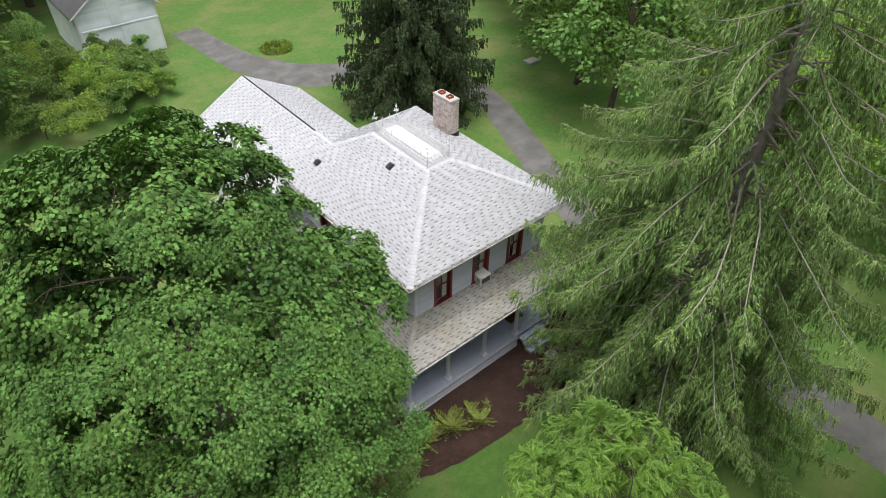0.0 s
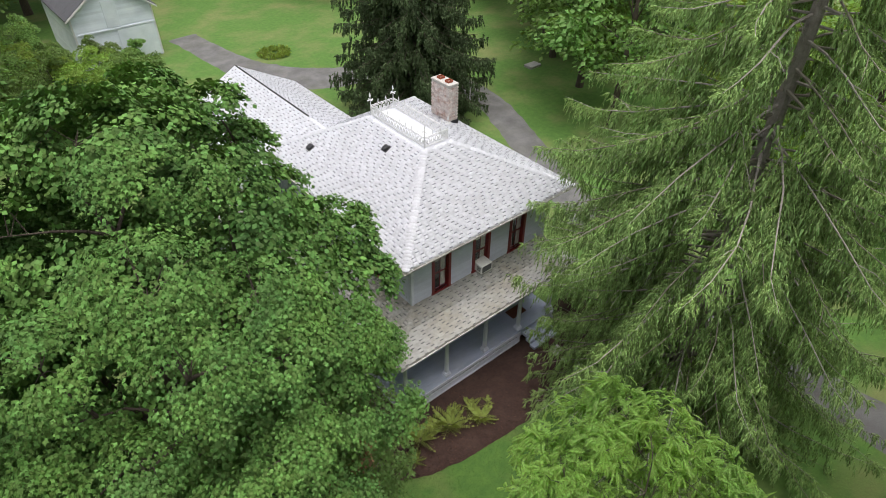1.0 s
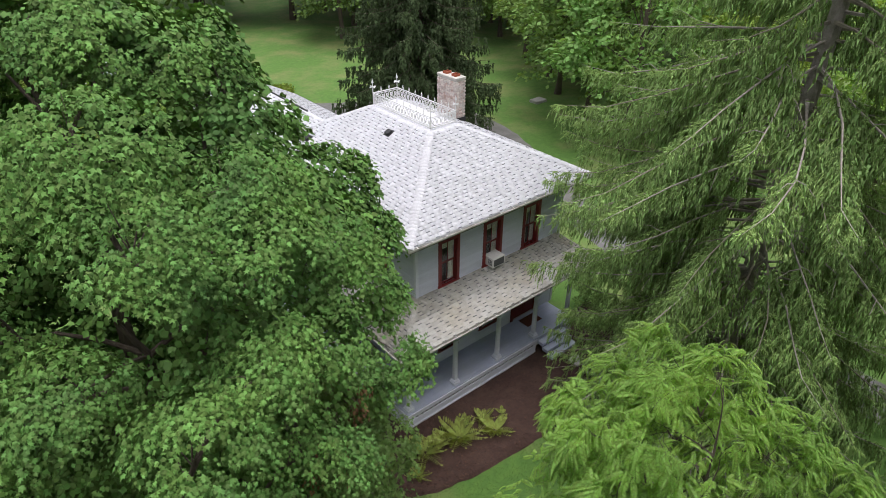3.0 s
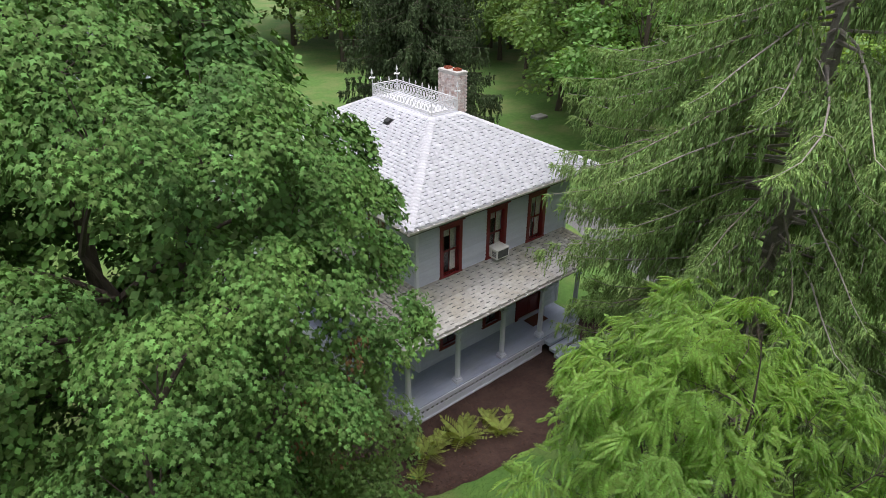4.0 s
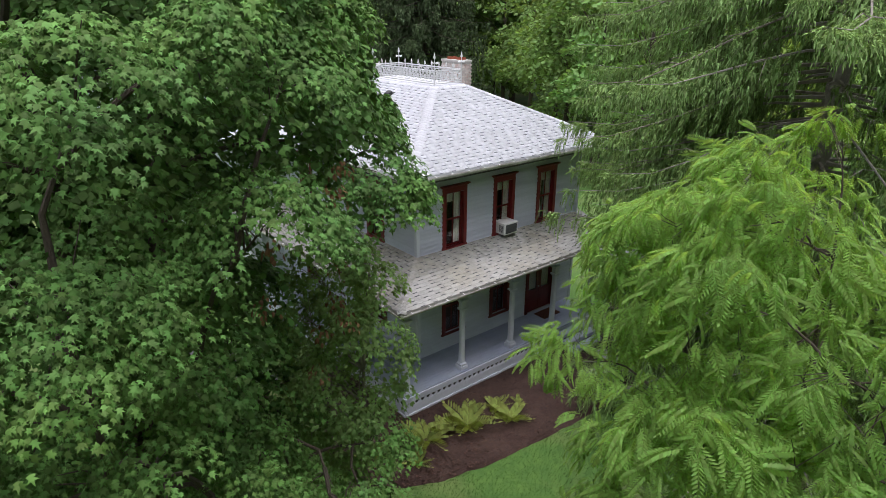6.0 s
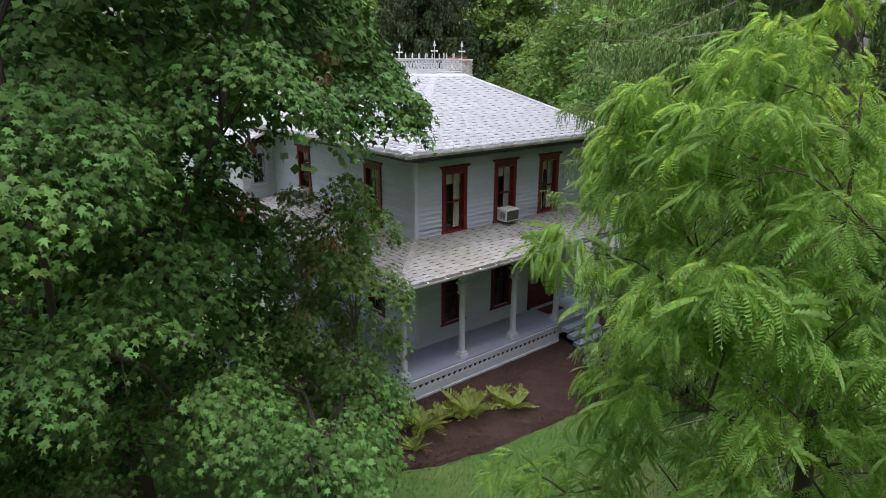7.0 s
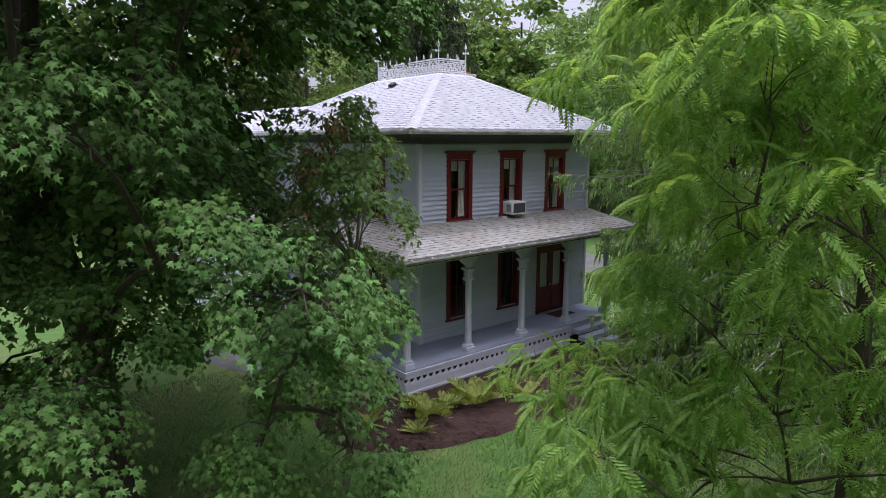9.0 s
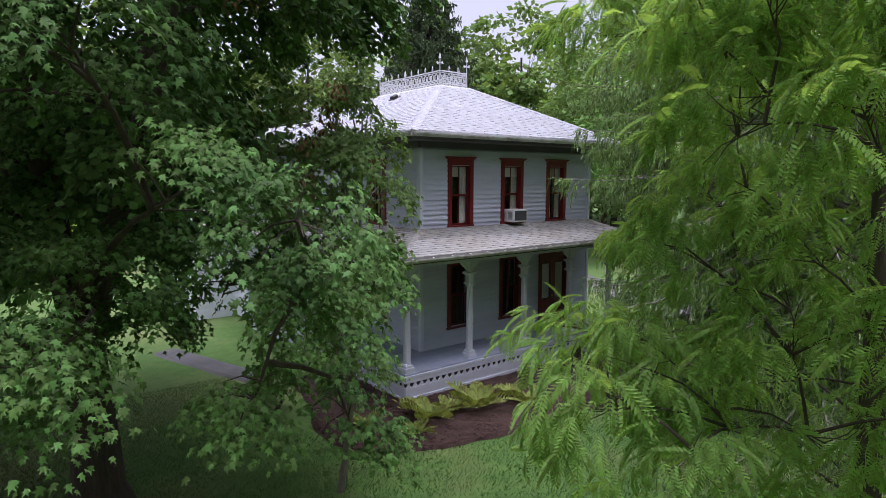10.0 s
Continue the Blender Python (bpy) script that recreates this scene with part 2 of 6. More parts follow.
def lathe(bm, profile, centre, sides=16):
    """Turned solid: (radius, height) pairs round an upright axis."""
    rings = []
    for r, z in profile:
        rings.append([bm.verts.new((centre[0] + r * math.cos(2 * math.pi * i / sides), centre[1] + r * math.sin(2 * math.pi * i / sides), centre[2] + z)) for i in range(sides)])
    for a, b in zip(rings, rings[1:]):
        for i in range(sides):
            bm.faces.new((a[i], a[(i + 1) % sides], b[(i + 1) % sides], b[i]))
    bm.faces.new(rings[0][::-1])
    bm.faces.new(rings[-1])


def tube(bm, points, radii, sides=8):
    """A round limb along points, with a radius at each."""
    pts = [Vector(p) for p in points]
    rings, side = [], Vector((1, 0, 0))
    for i, p in enumerate(pts):
        d = (pts[min(i + 1, len(pts) - 1)] - pts[max(i - 1, 0)]).normalized()
        side = (side - d * side.dot(d))
        side = side.normalized() if side.length > 1e-4 else d.orthogonal().normalized()
        up = d.cross(side)
        rings.append([bm.verts.new(p + float(radii[i]) * (math.cos(2 * math.pi * k / sides) * side + math.sin(2 * math.pi * k / sides) * up)) for k in range(sides)])
    for a, b in zip(rings, rings[1:]):
        for k in range(sides):
            bm.faces.new((a[k], a[(k + 1) % sides], b[(k + 1) % sides], b[k]))
    bm.faces.new(rings[0][::-1])
    bm.faces.new(rings[-1])


def unit(v):
    return v / np.maximum(np.linalg.norm(v, axis=-1, keepdims=True), 1e-9)


def scatter(tv, tf, places, tips, normals, sizes):
    """Copies of a small shape (tv: points, y along its tip, z its normal; tf: faces) set at places, as two arrays."""
    y = unit(np.asarray(tips, float))
    x = unit(np.cross(y, normals))
    z = np.cross(x, y)
    s = np.asarray(sizes, float)[:, None, None]
    basis = np.stack((x, y, z), 1)
    verts = places[:, None, :] + s * np.einsum("vk,nkj->nvj", tv, basis)
    n, k = len(places), len(tv)
    faces = tf[None] + (np.arange(n) * k)[:, None, None]
    return verts.reshape(-1, 3), faces.reshape(-1, tf.shape[1])


def ground_height(x, y):
    far = max(0.0, math.hypot(x - 5, y - 15) - 35)
    return 0.06 * noise.noise(Vector((x * 0.15, y * 0.15, 0))) * (0.3 if -5 < x < 10 and -7 < y < 12 else 1) - 0.0 * far


def build_ground():
    xs = sorted(set([-1800, -700, -300, -150] + list(range(-100, 141, 4)) + list(range(-24, 44, 2)) + [200, 400, 900, 1800]))
    ys = sorted(set([-1800, -700, -300, -150] + list(range(-100, 161, 4)) + list(range(-24, 60, 2)) + [220, 400, 900, 1800]))
    bm = bmesh.new()
    grid = [[bm.verts.new((x, y, ground_height(x, y) - 0.03)) for y in ys] for x in xs]
    for i in range(len(xs) - 1):
        for j in range(len(ys) - 1):
            bm.faces.new((grid[i][j], grid[i + 1][j], grid[i + 1][j + 1], grid[i][j + 1]))
    g = part("ground", bm, lawn)
    tagged(g, "wide mown green lawn with paler dry patches", "lawn", kind="structure")


def ribbon(centre, widths, z):
    """A strip of ground along a bent line, with uneven edges."""
    pts = []
    for (a, b), (c, d) in zip(zip(centre, widths), zip(centre[1:], widths[1:])):
        for k in range(8):
            f = k / 8
            pts.append((a[0] + (c[0] - a[0]) * f, a[1] + (c[1] - a[1]) * f, b + (d - b) * f))
    pts.append((*centre[-1], widths[-1]))
    sm = []
    for i in range(len(pts)):
        near = pts[max(0, i - 5):i + 6]
        sm.append([sum(p[k] for p in near) / len(near) for k in range(3)])
    bm, rows = bmesh.new(), []
    for i, (x, y, w) in enumerate(sm):
        a, b = sm[max(0, i - 1)], sm[min(len(sm) - 1, i + 1)]
        d = Vector((b[0] - a[0], b[1] - a[1], 0)).normalized()
        s = Vector((d.y, -d.x, 0))
        row = []
        for k in range(7):
            u = (k / 6 - 0.5) * 2
            edge = 1 + (0.16 * noise.noise(Vector((x * 0.9, y * 0.9, u * 3))) if abs(u) == 1 else 0)
            p = Vector((x, y, 0)) + s * (u * w * 0.5 * edge)
            row.append(bm.verts.new((p.x, p.y, ground_height(p.x, p.y) + z - (0.05 if abs(u) == 1 else 0))))
        rows.append(row)
    for a, b in zip(rows, rows[1:]):
        for k in range(6):
            bm.faces.new((a[k], a[k + 1], b[k + 1], b[k]))
    return bm


def build_drive():
    line = [(12.6, -60), (13.0, -24), (13.2, -15), (13.2, -9), (13.8, -3), (15.4, 3), (17.8, 9), (20.4, 14.4), (22.4, 19.8), (22.0, 25.5), (17.2, 29.6), (12.6, 30.6), (9.6, 35.6), (8.9, 41.2), (8.0, 50.4)]
    road = part("drive", ribbon(line, [2.6] * 10 + [4.0, 5.2, 3.6, 2.9, 2.9], 0.012), gravel)
    tagged(road, "grey gravel drive curving past the house over the lawn", "drive", kind="structure")
    # pale gravel strip by the porch's side
    strip = part("gravel_bed", ribbon([(-3.4, 1.5), (-4.6, 5.2), (-5.4, 8.4)], [0.9, 1.0, 0.9], 0.014), gravel)
    tagged(strip, "pale gravel strip in the grass beside the porch", "gravel", kind="structure")


MULCH_EDGE = [(9.6, -4.4), (8.2, -4.8), (6.0, -4.95), (3.4, -4.9), (1.3, -4.78), (-1.0, -4.55), (-2.4, -4.2), (-3.3, -3.8), (-3.95, -3.2), (-4.3, -2.5), (-4.2, -1.4), (-3.6, 0.0), (-3.2, 2.0)]


def build_mulch():
    rnd = random.Random(4)
    inner = [(9.6, -0.5), (7.8, -1.0), (6.0, -1.2), (3.4, -1.2), (1.3, -1.2), (-0.3, -1.2), (-1.0, -1.2), (-1.2, -1.1), (-1.25, -1.0), (-1.25, -0.8), (-1.25, -0.3), (-1.25, 0.6), (-1.25, 2.0)]
    def fine(line):
        out = []
        for a, b in zip(line, line[1:]):
            out += [(a[0] + (b[0] - a[0]) * k / 8, a[1] + (b[1] - a[1]) * k / 8) for k in range(8)]
        return out + [line[-1]]
    bm, rows = bmesh.new(), []
    for o, i in zip(fine(MULCH_EDGE), fine(inner)):
        row = []
        for k in range(19):
            f = k / 18
            x, y = o[0] + (i[0] - o[0]) * f, o[1] + (i[1] - o[1]) * f
            x += 0.06 * noise.noise(Vector((x * 2.1, y * 2.1, 7))) if k < 3 else 0
            y += 0.06 * noise.noise(Vector((x * 2.1, y * 2.1, 3))) if k < 3 else 0
            z = 0.05 * min(1, k / 2) + 0.035 * noise.noise(Vector((x * 1.7, y * 1.7, 1))) + 0.02 * noise.noise(Vector((x * 6, y * 6, 1)))
            row.append(bm.verts.new((x, y, z if k else -0.05)))
        rows.append(row)
    for a, b in zip(rows, rows[1:]):
        for k in range(18):
            bm.faces.new((a[k], a[k + 1], b[k + 1], b[k]))
    bed = part("mulch_bed", bm, mulch_mat)
    tagged(bed, "dark brown bark mulch bed round the porch", "mulch bed", kind="structure")
    # loose chips
    n = 5200
    rs = np.random.RandomState(5)
    t = rs.uniform(0, 12, n)
    i = np.minimum(t.astype(int), 11)
    f = (t - i)[:, None]
    o, q = np.array(MULCH_EDGE), np.array(inner)
    a, b = o[i] * (1 - f) + o[i + 1] * f, q[i] * (1 - f) + q[i + 1] * f
    w = rs.uniform(0.0, 1, (n, 1)) ** 1.2
    p = np.c_[a * (1 - w) + b * w, rs.uniform(0.05, 0.085, n)]
    tv = np.array([(-.25, -.5, 0), (.25, -.45, 0), (.3, .5, 0), (-.2, .45, 0), (-.05, 0, .18)], float)
    tf = np.array([(0, 1, 4), (1, 2, 4), (2, 3, 4), (3, 0, 4)])
    nor = unit(np.c_[rs.normal(0, .35, n), rs.normal(0, .35, n), np.ones(n)])
    v, fc = scatter(tv, tf, p, unit(np.c_[rs.normal(size=(n, 2)), rs.normal(0, .2, n)]), nor, rs.uniform(0.03, 0.085, n))
    chips = array_mesh("bark_chips", v, fc, chip_mat, None, "", "stuff")
    tagged(chips, "loose brown bark chips scattered on the mulch", "mulch")


build_ground()
build_drive()
build_mulch()

# ---- the house ----
WX, WY = 7.5, 9.65                        # outer size of the main block's walls
EX0, EX1, EY0, EY1, EZ = -0.84, 8.3, -0.77, 10.5, 7.03
DX0, DX1, DY0, DY1, DZ = 3.03, 4.33, 2.94, 6.8, 8.96
FLOOR = 0.74                              # the porch floor
house = empty("house", "two-storey grey clapboard house with dark red window trim", "house", at=(3.7, 4.8, 0))


def wall_part(name, parent, mat, axis, fixed, a0, a1, z0, z1, openings, thick=0.16, outward=-1, board=0.142, board_mat=None):
    """A wall with real openings (a0, a1, z0, z1), and lapped boards on its outer face."""
    bm = bmesh.new()
    cuts = sorted({a0, a1, *[v for o in openings for v in o[:2]]})
    for u, w in zip(cuts, cuts[1:]):
        holes = sorted([o for o in openings if o[0] <= u + 1e-6 and o[1] >= w - 1e-6], key=lambda o: o[2])
        z = z0
        for o in holes + [(0, 0, z1, z1)]:
            if o[2] > z + 1e-6:
                lo, hi = sorted((fixed, fixed - outward * thick))
                if axis == "y":
                    box(bm, u, w, lo, hi, z, o[2])
                else:
                    box(bm, lo, hi, u, w, z, o[2])
            z = max(z, o[3])
    body = part(name, bm, mat, parent)
    shape = {}
    rows = int(math.ceil((z1 - z0) / board))
    for r in range(rows):
        zb = z0 + r * board
        zt = min(zb + board + 0.012, z1)
        holes = sorted([o for o in openings if o[2] < zb + board * 0.6 and o[3] > zb + board * 0.4])
        u = a0
        for o in holes + [(a1, a1, 0, 0)]:
            if o[0] - u > 0.03:
                length, height = round(o[0] - u, 3), round(zt - zb, 3)
                key = (length, height)
                if key not in shape:
                    b = bmesh.new()
                    prism(b, [(0, 0.0, 0), (0, -0.048, 0.0), (0, -0.042, height * 0.25), (0, -0.004, height), (0, 0, height)], (length, 0, 0))
                    me = bpy.data.meshes.new("clapboard")
                    b.normal_update()
                    b.to_mesh(me)
                    b.free()
                    me.materials.append(board_mat or mat)
                    shape[key] = me
                ob = new("clapboard", shape[key])
                if axis == "y":
                    ob.matrix_basis = pose(u, fixed, zb) if outward < 0 else pose(u + length, fixed, zb, 0, 0, 180)
                else:
                    ob.matrix_basis = pose(fixed, u + length, zb, 0, 0, -90) if outward < 0 else pose(fixed, u, zb, 0, 0, 90)
                adopt(ob, body)
            u = max(u, o[1])
    return body


def window_part(parent, axis, fixed, c, z0, z1, w=0.98, outward=-1, trim_mat=None, lace=True, name="window", sill_out=0.09):
    """A sash window in the wall: casing with a crown, two sashes with panes, curtains behind. c: its middle along the wall."""
    trim_mat = trim_mat or red_paint
    if axis == "y":
        m = pose(c, fixed, 0) if outward < 0 else pose(c, fixed, 0, 0, 0, 180)
    else:
        m = pose(fixed, c, 0, 0, 0, -90) if outward < 0 else pose(fixed, c, 0, 0, 0, 90)
    win = adopt(new(name), parent)
    win.matrix_basis = m
    h = w / 2
    k = 0.135
    def sub(n, bm, mat, label=""):
        ob = part(n, bm, mat, None, label)
        ob.parent = win
        return ob
    zt = z1 - 0.07
    sub("casing", boxes((-h, -h + k, -0.078, 0.1, z0, zt), (h - k, h, -0.078, 0.1, z0, zt), (-h + k, h - k, -0.078, 0.1, zt - 0.17, zt), bevel=0.006), trim_mat)
    sub("crown", boxes((-h - 0.05, h + 0.05, -0.10, 0.0, zt, zt + 0.035), (-h - 0.085, h + 0.085, -0.135, 0.0, zt + 0.035, zt + 0.075), bevel=0.008), trim_mat)
    sub("sill", boxes((-h - 0.03, h + 0.03, -sill_out, 0.08, z0 - 0.06, z0), bevel=0.008), trim_mat)
    iw, b, t = h - k, z0 + 0.0, zt - 0.17
    mid = (b + t) / 2
    for lo, hi, y in ((mid - 0.02, t, 0.03), (b, mid + 0.02, 0.06)):
        sub("sash", boxes((-iw, -iw + 0.045, y, y + 0.03, lo, hi), (iw - 0.045, iw, y, y + 0.03, lo, hi), (-iw + 0.045, iw - 0.045, y, y + 0.03, lo, lo + 0.05), (-iw + 0.045, iw - 0.045, y, y + 0.03, hi - 0.05, hi), (-0.011, 0.011, y, y + 0.025, lo + 0.05, hi - 0.05)), trim_mat)
        pane = sub("pane", boxes((-iw + 0.04, iw - 0.04, y + 0.012, y + 0.016, lo + 0.04, hi - 0.04)), glass)
        pane.visible_shadow = False
    if lace:
        for s0, s1, wd in ((-iw + 0.0, -iw * 0.2, 1), (iw * 0.25, iw, -1)) if lace == 2 else ((iw * 0.15, iw, -1),):
            bm = bmesh.new()
            top, bot = [], []
            for i in range(15):
                f = i / 14
                x = s0 + (s1 - s0) * f
                y = 0.13 + 0.018 * math.sin(i * 2.1)
                top.append((x, y, t - 0.02))
                bot.append((x * 0.9 + 0.08 * (s1 if s1 > 0 else s0), y, b + 0.05))
            a = [bm.verts.new(p) for p in top]
            q = [bm.verts.new(((p[0] + r[0]) / 2 + 0.05 * (1 if s1 > 0 else -1), p[1] + 0.01, (p[2] + r[2]) / 2 - 0.1)) for p, r in zip(top, bot)]
            d = [bm.verts.new(p) for p in bot]
            for r1, r2 in ((d, q), (q, a)):
                for i in range(14):
                    bm.faces.new((r1[i], r1[i + 1], r2[i + 1], r2[i]))
            sub("curtain", bm, curtain_cloth, "cream lace curtain drawn aside")
        bm = boxes((-iw, iw, 0.105, 0.11, t - 0.34, t - 0.01))
        sub("valance", bm, curtain_cloth)
    return win


UP0, UP1 = 4.37, 6.39                    # upper windows: sill and top of the crown
LO0, LO1 = 1.30, 3.42                    # porch windows
UPX = (1.46, 3.62, 5.73)
h = 0.49 - 0.13
up_front = [(x - h, x + h, UP0, UP1 - 0.2) for x in UPX]
low_front = [(1.45 - h, 1.45 + h, LO0, LO1 - 0.2), (3.6 - h, 3.6 + h, LO0, LO1 - 0.2), (5.08, 6.42, FLOOR, 3.25)]
SIDEY = (2.2, 6.9)
up_side = [(y - h, y + h, UP0, UP1 - 0.2) for y in SIDEY]
low_side = [(y - h, y + h, LO0, LO1 - 0.2) for y in SIDEY]
wall_part("front_wall", house, siding, "y", 0.0, 0.0, WX, FLOOR, 6.62, up_front + low_front)
wall_part("side_wall", house, siding, "x", 0.0, 0.0, WY, FLOOR, 6.62, up_side + low_side)
wall_part("far_side_wall", house, siding, "x", WX, 0.0, WY, FLOOR, 6.62, [(2.0, 2.7, UP0, UP1 - 0.2)], outward=1, board=0.36)
wall_part("rear_wall", house, siding, "y", WY, 0.0, WX, FLOOR, 6.62, [], outward=1, board=0.36)
part("foundation", boxes((0.02, WX - 0.02, 0.02, WY - 0.02, -0.2, FLOOR)), stone_mat, house)
for cx, cy, sx, sy in ((0, 0, -1, -1), (WX, 0, 1, -1), (0, WY, -1, 1), (WX, WY, 1, 1)):
    x0, x1 = sorted((cx + sx * 0.062, cx - sx * 0.06))
    y0, y1 = sorted((cy + sy * 0.062, cy - sy * 0.06))
    part("corner_board", boxes((x0, x1, y0, y1, FLOOR, 6.615), bevel=0.004), grey_trim, house, "pale corner board")
# solid blocks behind the glass, coloured dark to stand for unlit rooms
part("room", boxes((0.9, WX - 0.9, 0.9, WY - 0.9, FLOOR + 0.02, 6.5)), gloom_fill, house)
part("upper_floor", boxes((0.17, WX - 0.17, 0.17, WY - 0.17, 3.75, 4.0)), gloom_fill, house)
for x in UPX:
    window_part(house, "y", 0.0, x, UP0, UP1, lace=2 if x > 5 else 1)
for x in (1.45, 3.6):
    window_part(house, "y", 0.0, x, LO0, LO1, trim_mat=dark_red, lace=False)
for y in SIDEY:
    window_part(house, "x", 0.0, y, UP0, UP1)
    window_part(house, "x", 0.0, y, LO0, LO1, trim_mat=dark_red)


def front_door():
    d = adopt(new("front_door"), house)
    d.matrix_basis = pose(5.75, 0, 0)
    def sub(n, bm, mat, label=""):
        ob = part(n, bm, mat, None, label)
        ob.parent = d
        return ob
    sub("door_casing", boxes((-0.80, -0.66, -0.078, 0.1, FLOOR, 3.27), (0.66, 0.80, -0.078, 0.1, FLOOR, 3.27), (-0.66, 0.66, -0.078, 0.1, 3.12, 3.27), (-0.88, 0.88, -0.11, 0, 3.27, 3.34), bevel=0.006), dark_red)
    for s in (-1, 1):
        a, b = sorted((0.006 * s, 0.66 * s))
        sub("door_leaf", boxes((a, b, 0.03, 0.05, FLOOR, 1.62), (a, a + 0.12, 0.03, 0.075, 1.62, 2.98), (b - 0.12, b, 0.03, 0.075, 1.62, 2.98), (a + 0.12, b - 0.12, 0.03, 0.075, 2.86, 2.98), (a + 0.09, b - 0.09, 0.012, 0.03, 0.92, 1.48), (a, b, 0.03, 0.08, 2.98, 3.12), bevel=0.004), dark_red)
        p = sub("pane", boxes((a + 0.12, b - 0.12, 0.05, 0.055, 1.62, 2.86)), glass)
        p.visible_shadow = False
        sub("door_curtain", boxes((a + 0.13, b - 0.13, 0.085, 0.09, 1.64, 2.84)), curtain_cloth)
    bm = bmesh.new()
    lathe(bm, [(0.012, -0.02), (0.03, 0), (0.034, 0.02), (0.02, 0.045)], (0, 0, 0), 10)
    k = sub("door_knob", bm, gutter_metal)
    k.matrix_basis = pose(-0.06, 0.0, 1.72, 90)


front_door()


# eaves: frieze, soffit and fascia in one dark tone, and gutter
part("frieze", boxes((-0.03, WX + 0.03, -0.07, 0.0, 6.62, 6.84), (-0.03, WX + 0.03, WY, WY + 0.05, 6.62, 6.84), (-0.07, 0.0, 0, WY, 6.62, 6.84), (WX, WX + 0.05, 0, WY, 6.62, 6.84), bevel=0.004), soffit_dark, house, "dark frieze board under the eaves")
part("soffit", boxes((EX0 + 0.04, EX1 - 0.04, EY0 + 0.04, EY1 - 0.04, 6.80, 6.84)), soffit_dark, house)
part("fascia", boxes((EX0 + 0.02, EX1 - 0.02, EY0 + 0.02, EY0 + 0.05, 6.80, 6.97), (EX0 + 0.02, EX1 - 0.02, EY1 - 0.05, EY1 - 0.02, 6.80, 6.97), (EX0 + 0.02, EX0 + 0.05, EY0 + 0.05, EY1 - 0.05, 6.80, 6.97), (EX1 - 0.05, EX1 - 0.02, EY0 + 0.05, EY1 - 0.05, 6.80, 6.97)), soffit_dark, house)


def gutter(parent, a, b, drop=0.11):
    """A half-open gutter with its hangers, from a to b, on the outer side (to the right of a to b)."""
    a, b = Vector(a), Vector(b)
    d = (b - a).normalized()
    out = Vector((d.y, -d.x, 0))
    bm = bmesh.new()
    ring = [(0, 0), (0, -drop), (0.07, -drop), (0.11, -0.04), (0.11, -0.005), (0.10, -0.005), (0.10, -0.035), (0.065, -drop + 0.01), (0.012, -drop + 0.01), (0.012, 0)]
    prism(bm, [a + out * u + Vector((0, 0, v)) for u, v in ring], b - a)
    g = part("gutter", bm, gutter_metal, parent, "pale metal gutter with dark stains")
    n = int((b - a).length / 0.62)
    for i in range(n):
        c = a + d * ((i + 0.5) * 0.62)
        bm = bmesh.new()
        prism(bm, [c + out * u + Vector((0, 0, v)) for u, v in ((-0.08, 0.03), (0.115, 0.004), (0.115, -0.008), (-0.08, 0.02))], d * 0.03)
        part("hanger", bm, white_paint, g)
    return g


gutter(house, (EX0 - 0.02, EY0 + 0.02, 6.985), (EX1 + 0.02, EY0 + 0.02, 6.985))
gutter(house, (EX0 + 0.02, EY1, 6.985), (EX0 + 0.02, EY0 - 0.02, 6.985))
gutter(house, (EX1 - 0.02, EY0, 6.985), (EX1 - 0.02, EY1, 6.985))

LATER = []                                # single shingles, set at the end of the file


def roof_slab(name, parent, corners, thick, mat):
    bm = bmesh.new()
    c = [Vector(p) for p in corners]
    n = (c[1] - c[0]).cross(c[2] - c[1]).normalized()
    top = [bm.verts.new(p) for p in c]
    low = [bm.verts.new(p - Vector((0, 0, thick))) for p in c]
    bm.faces.new(top)
    bm.faces.new(low[::-1])
    for i in range(len(c)):
        j = (i + 1) % len(c)
        bm.faces.new((top[j], top[i], low[i], low[j]))
    return part(name, bm, mat, parent)


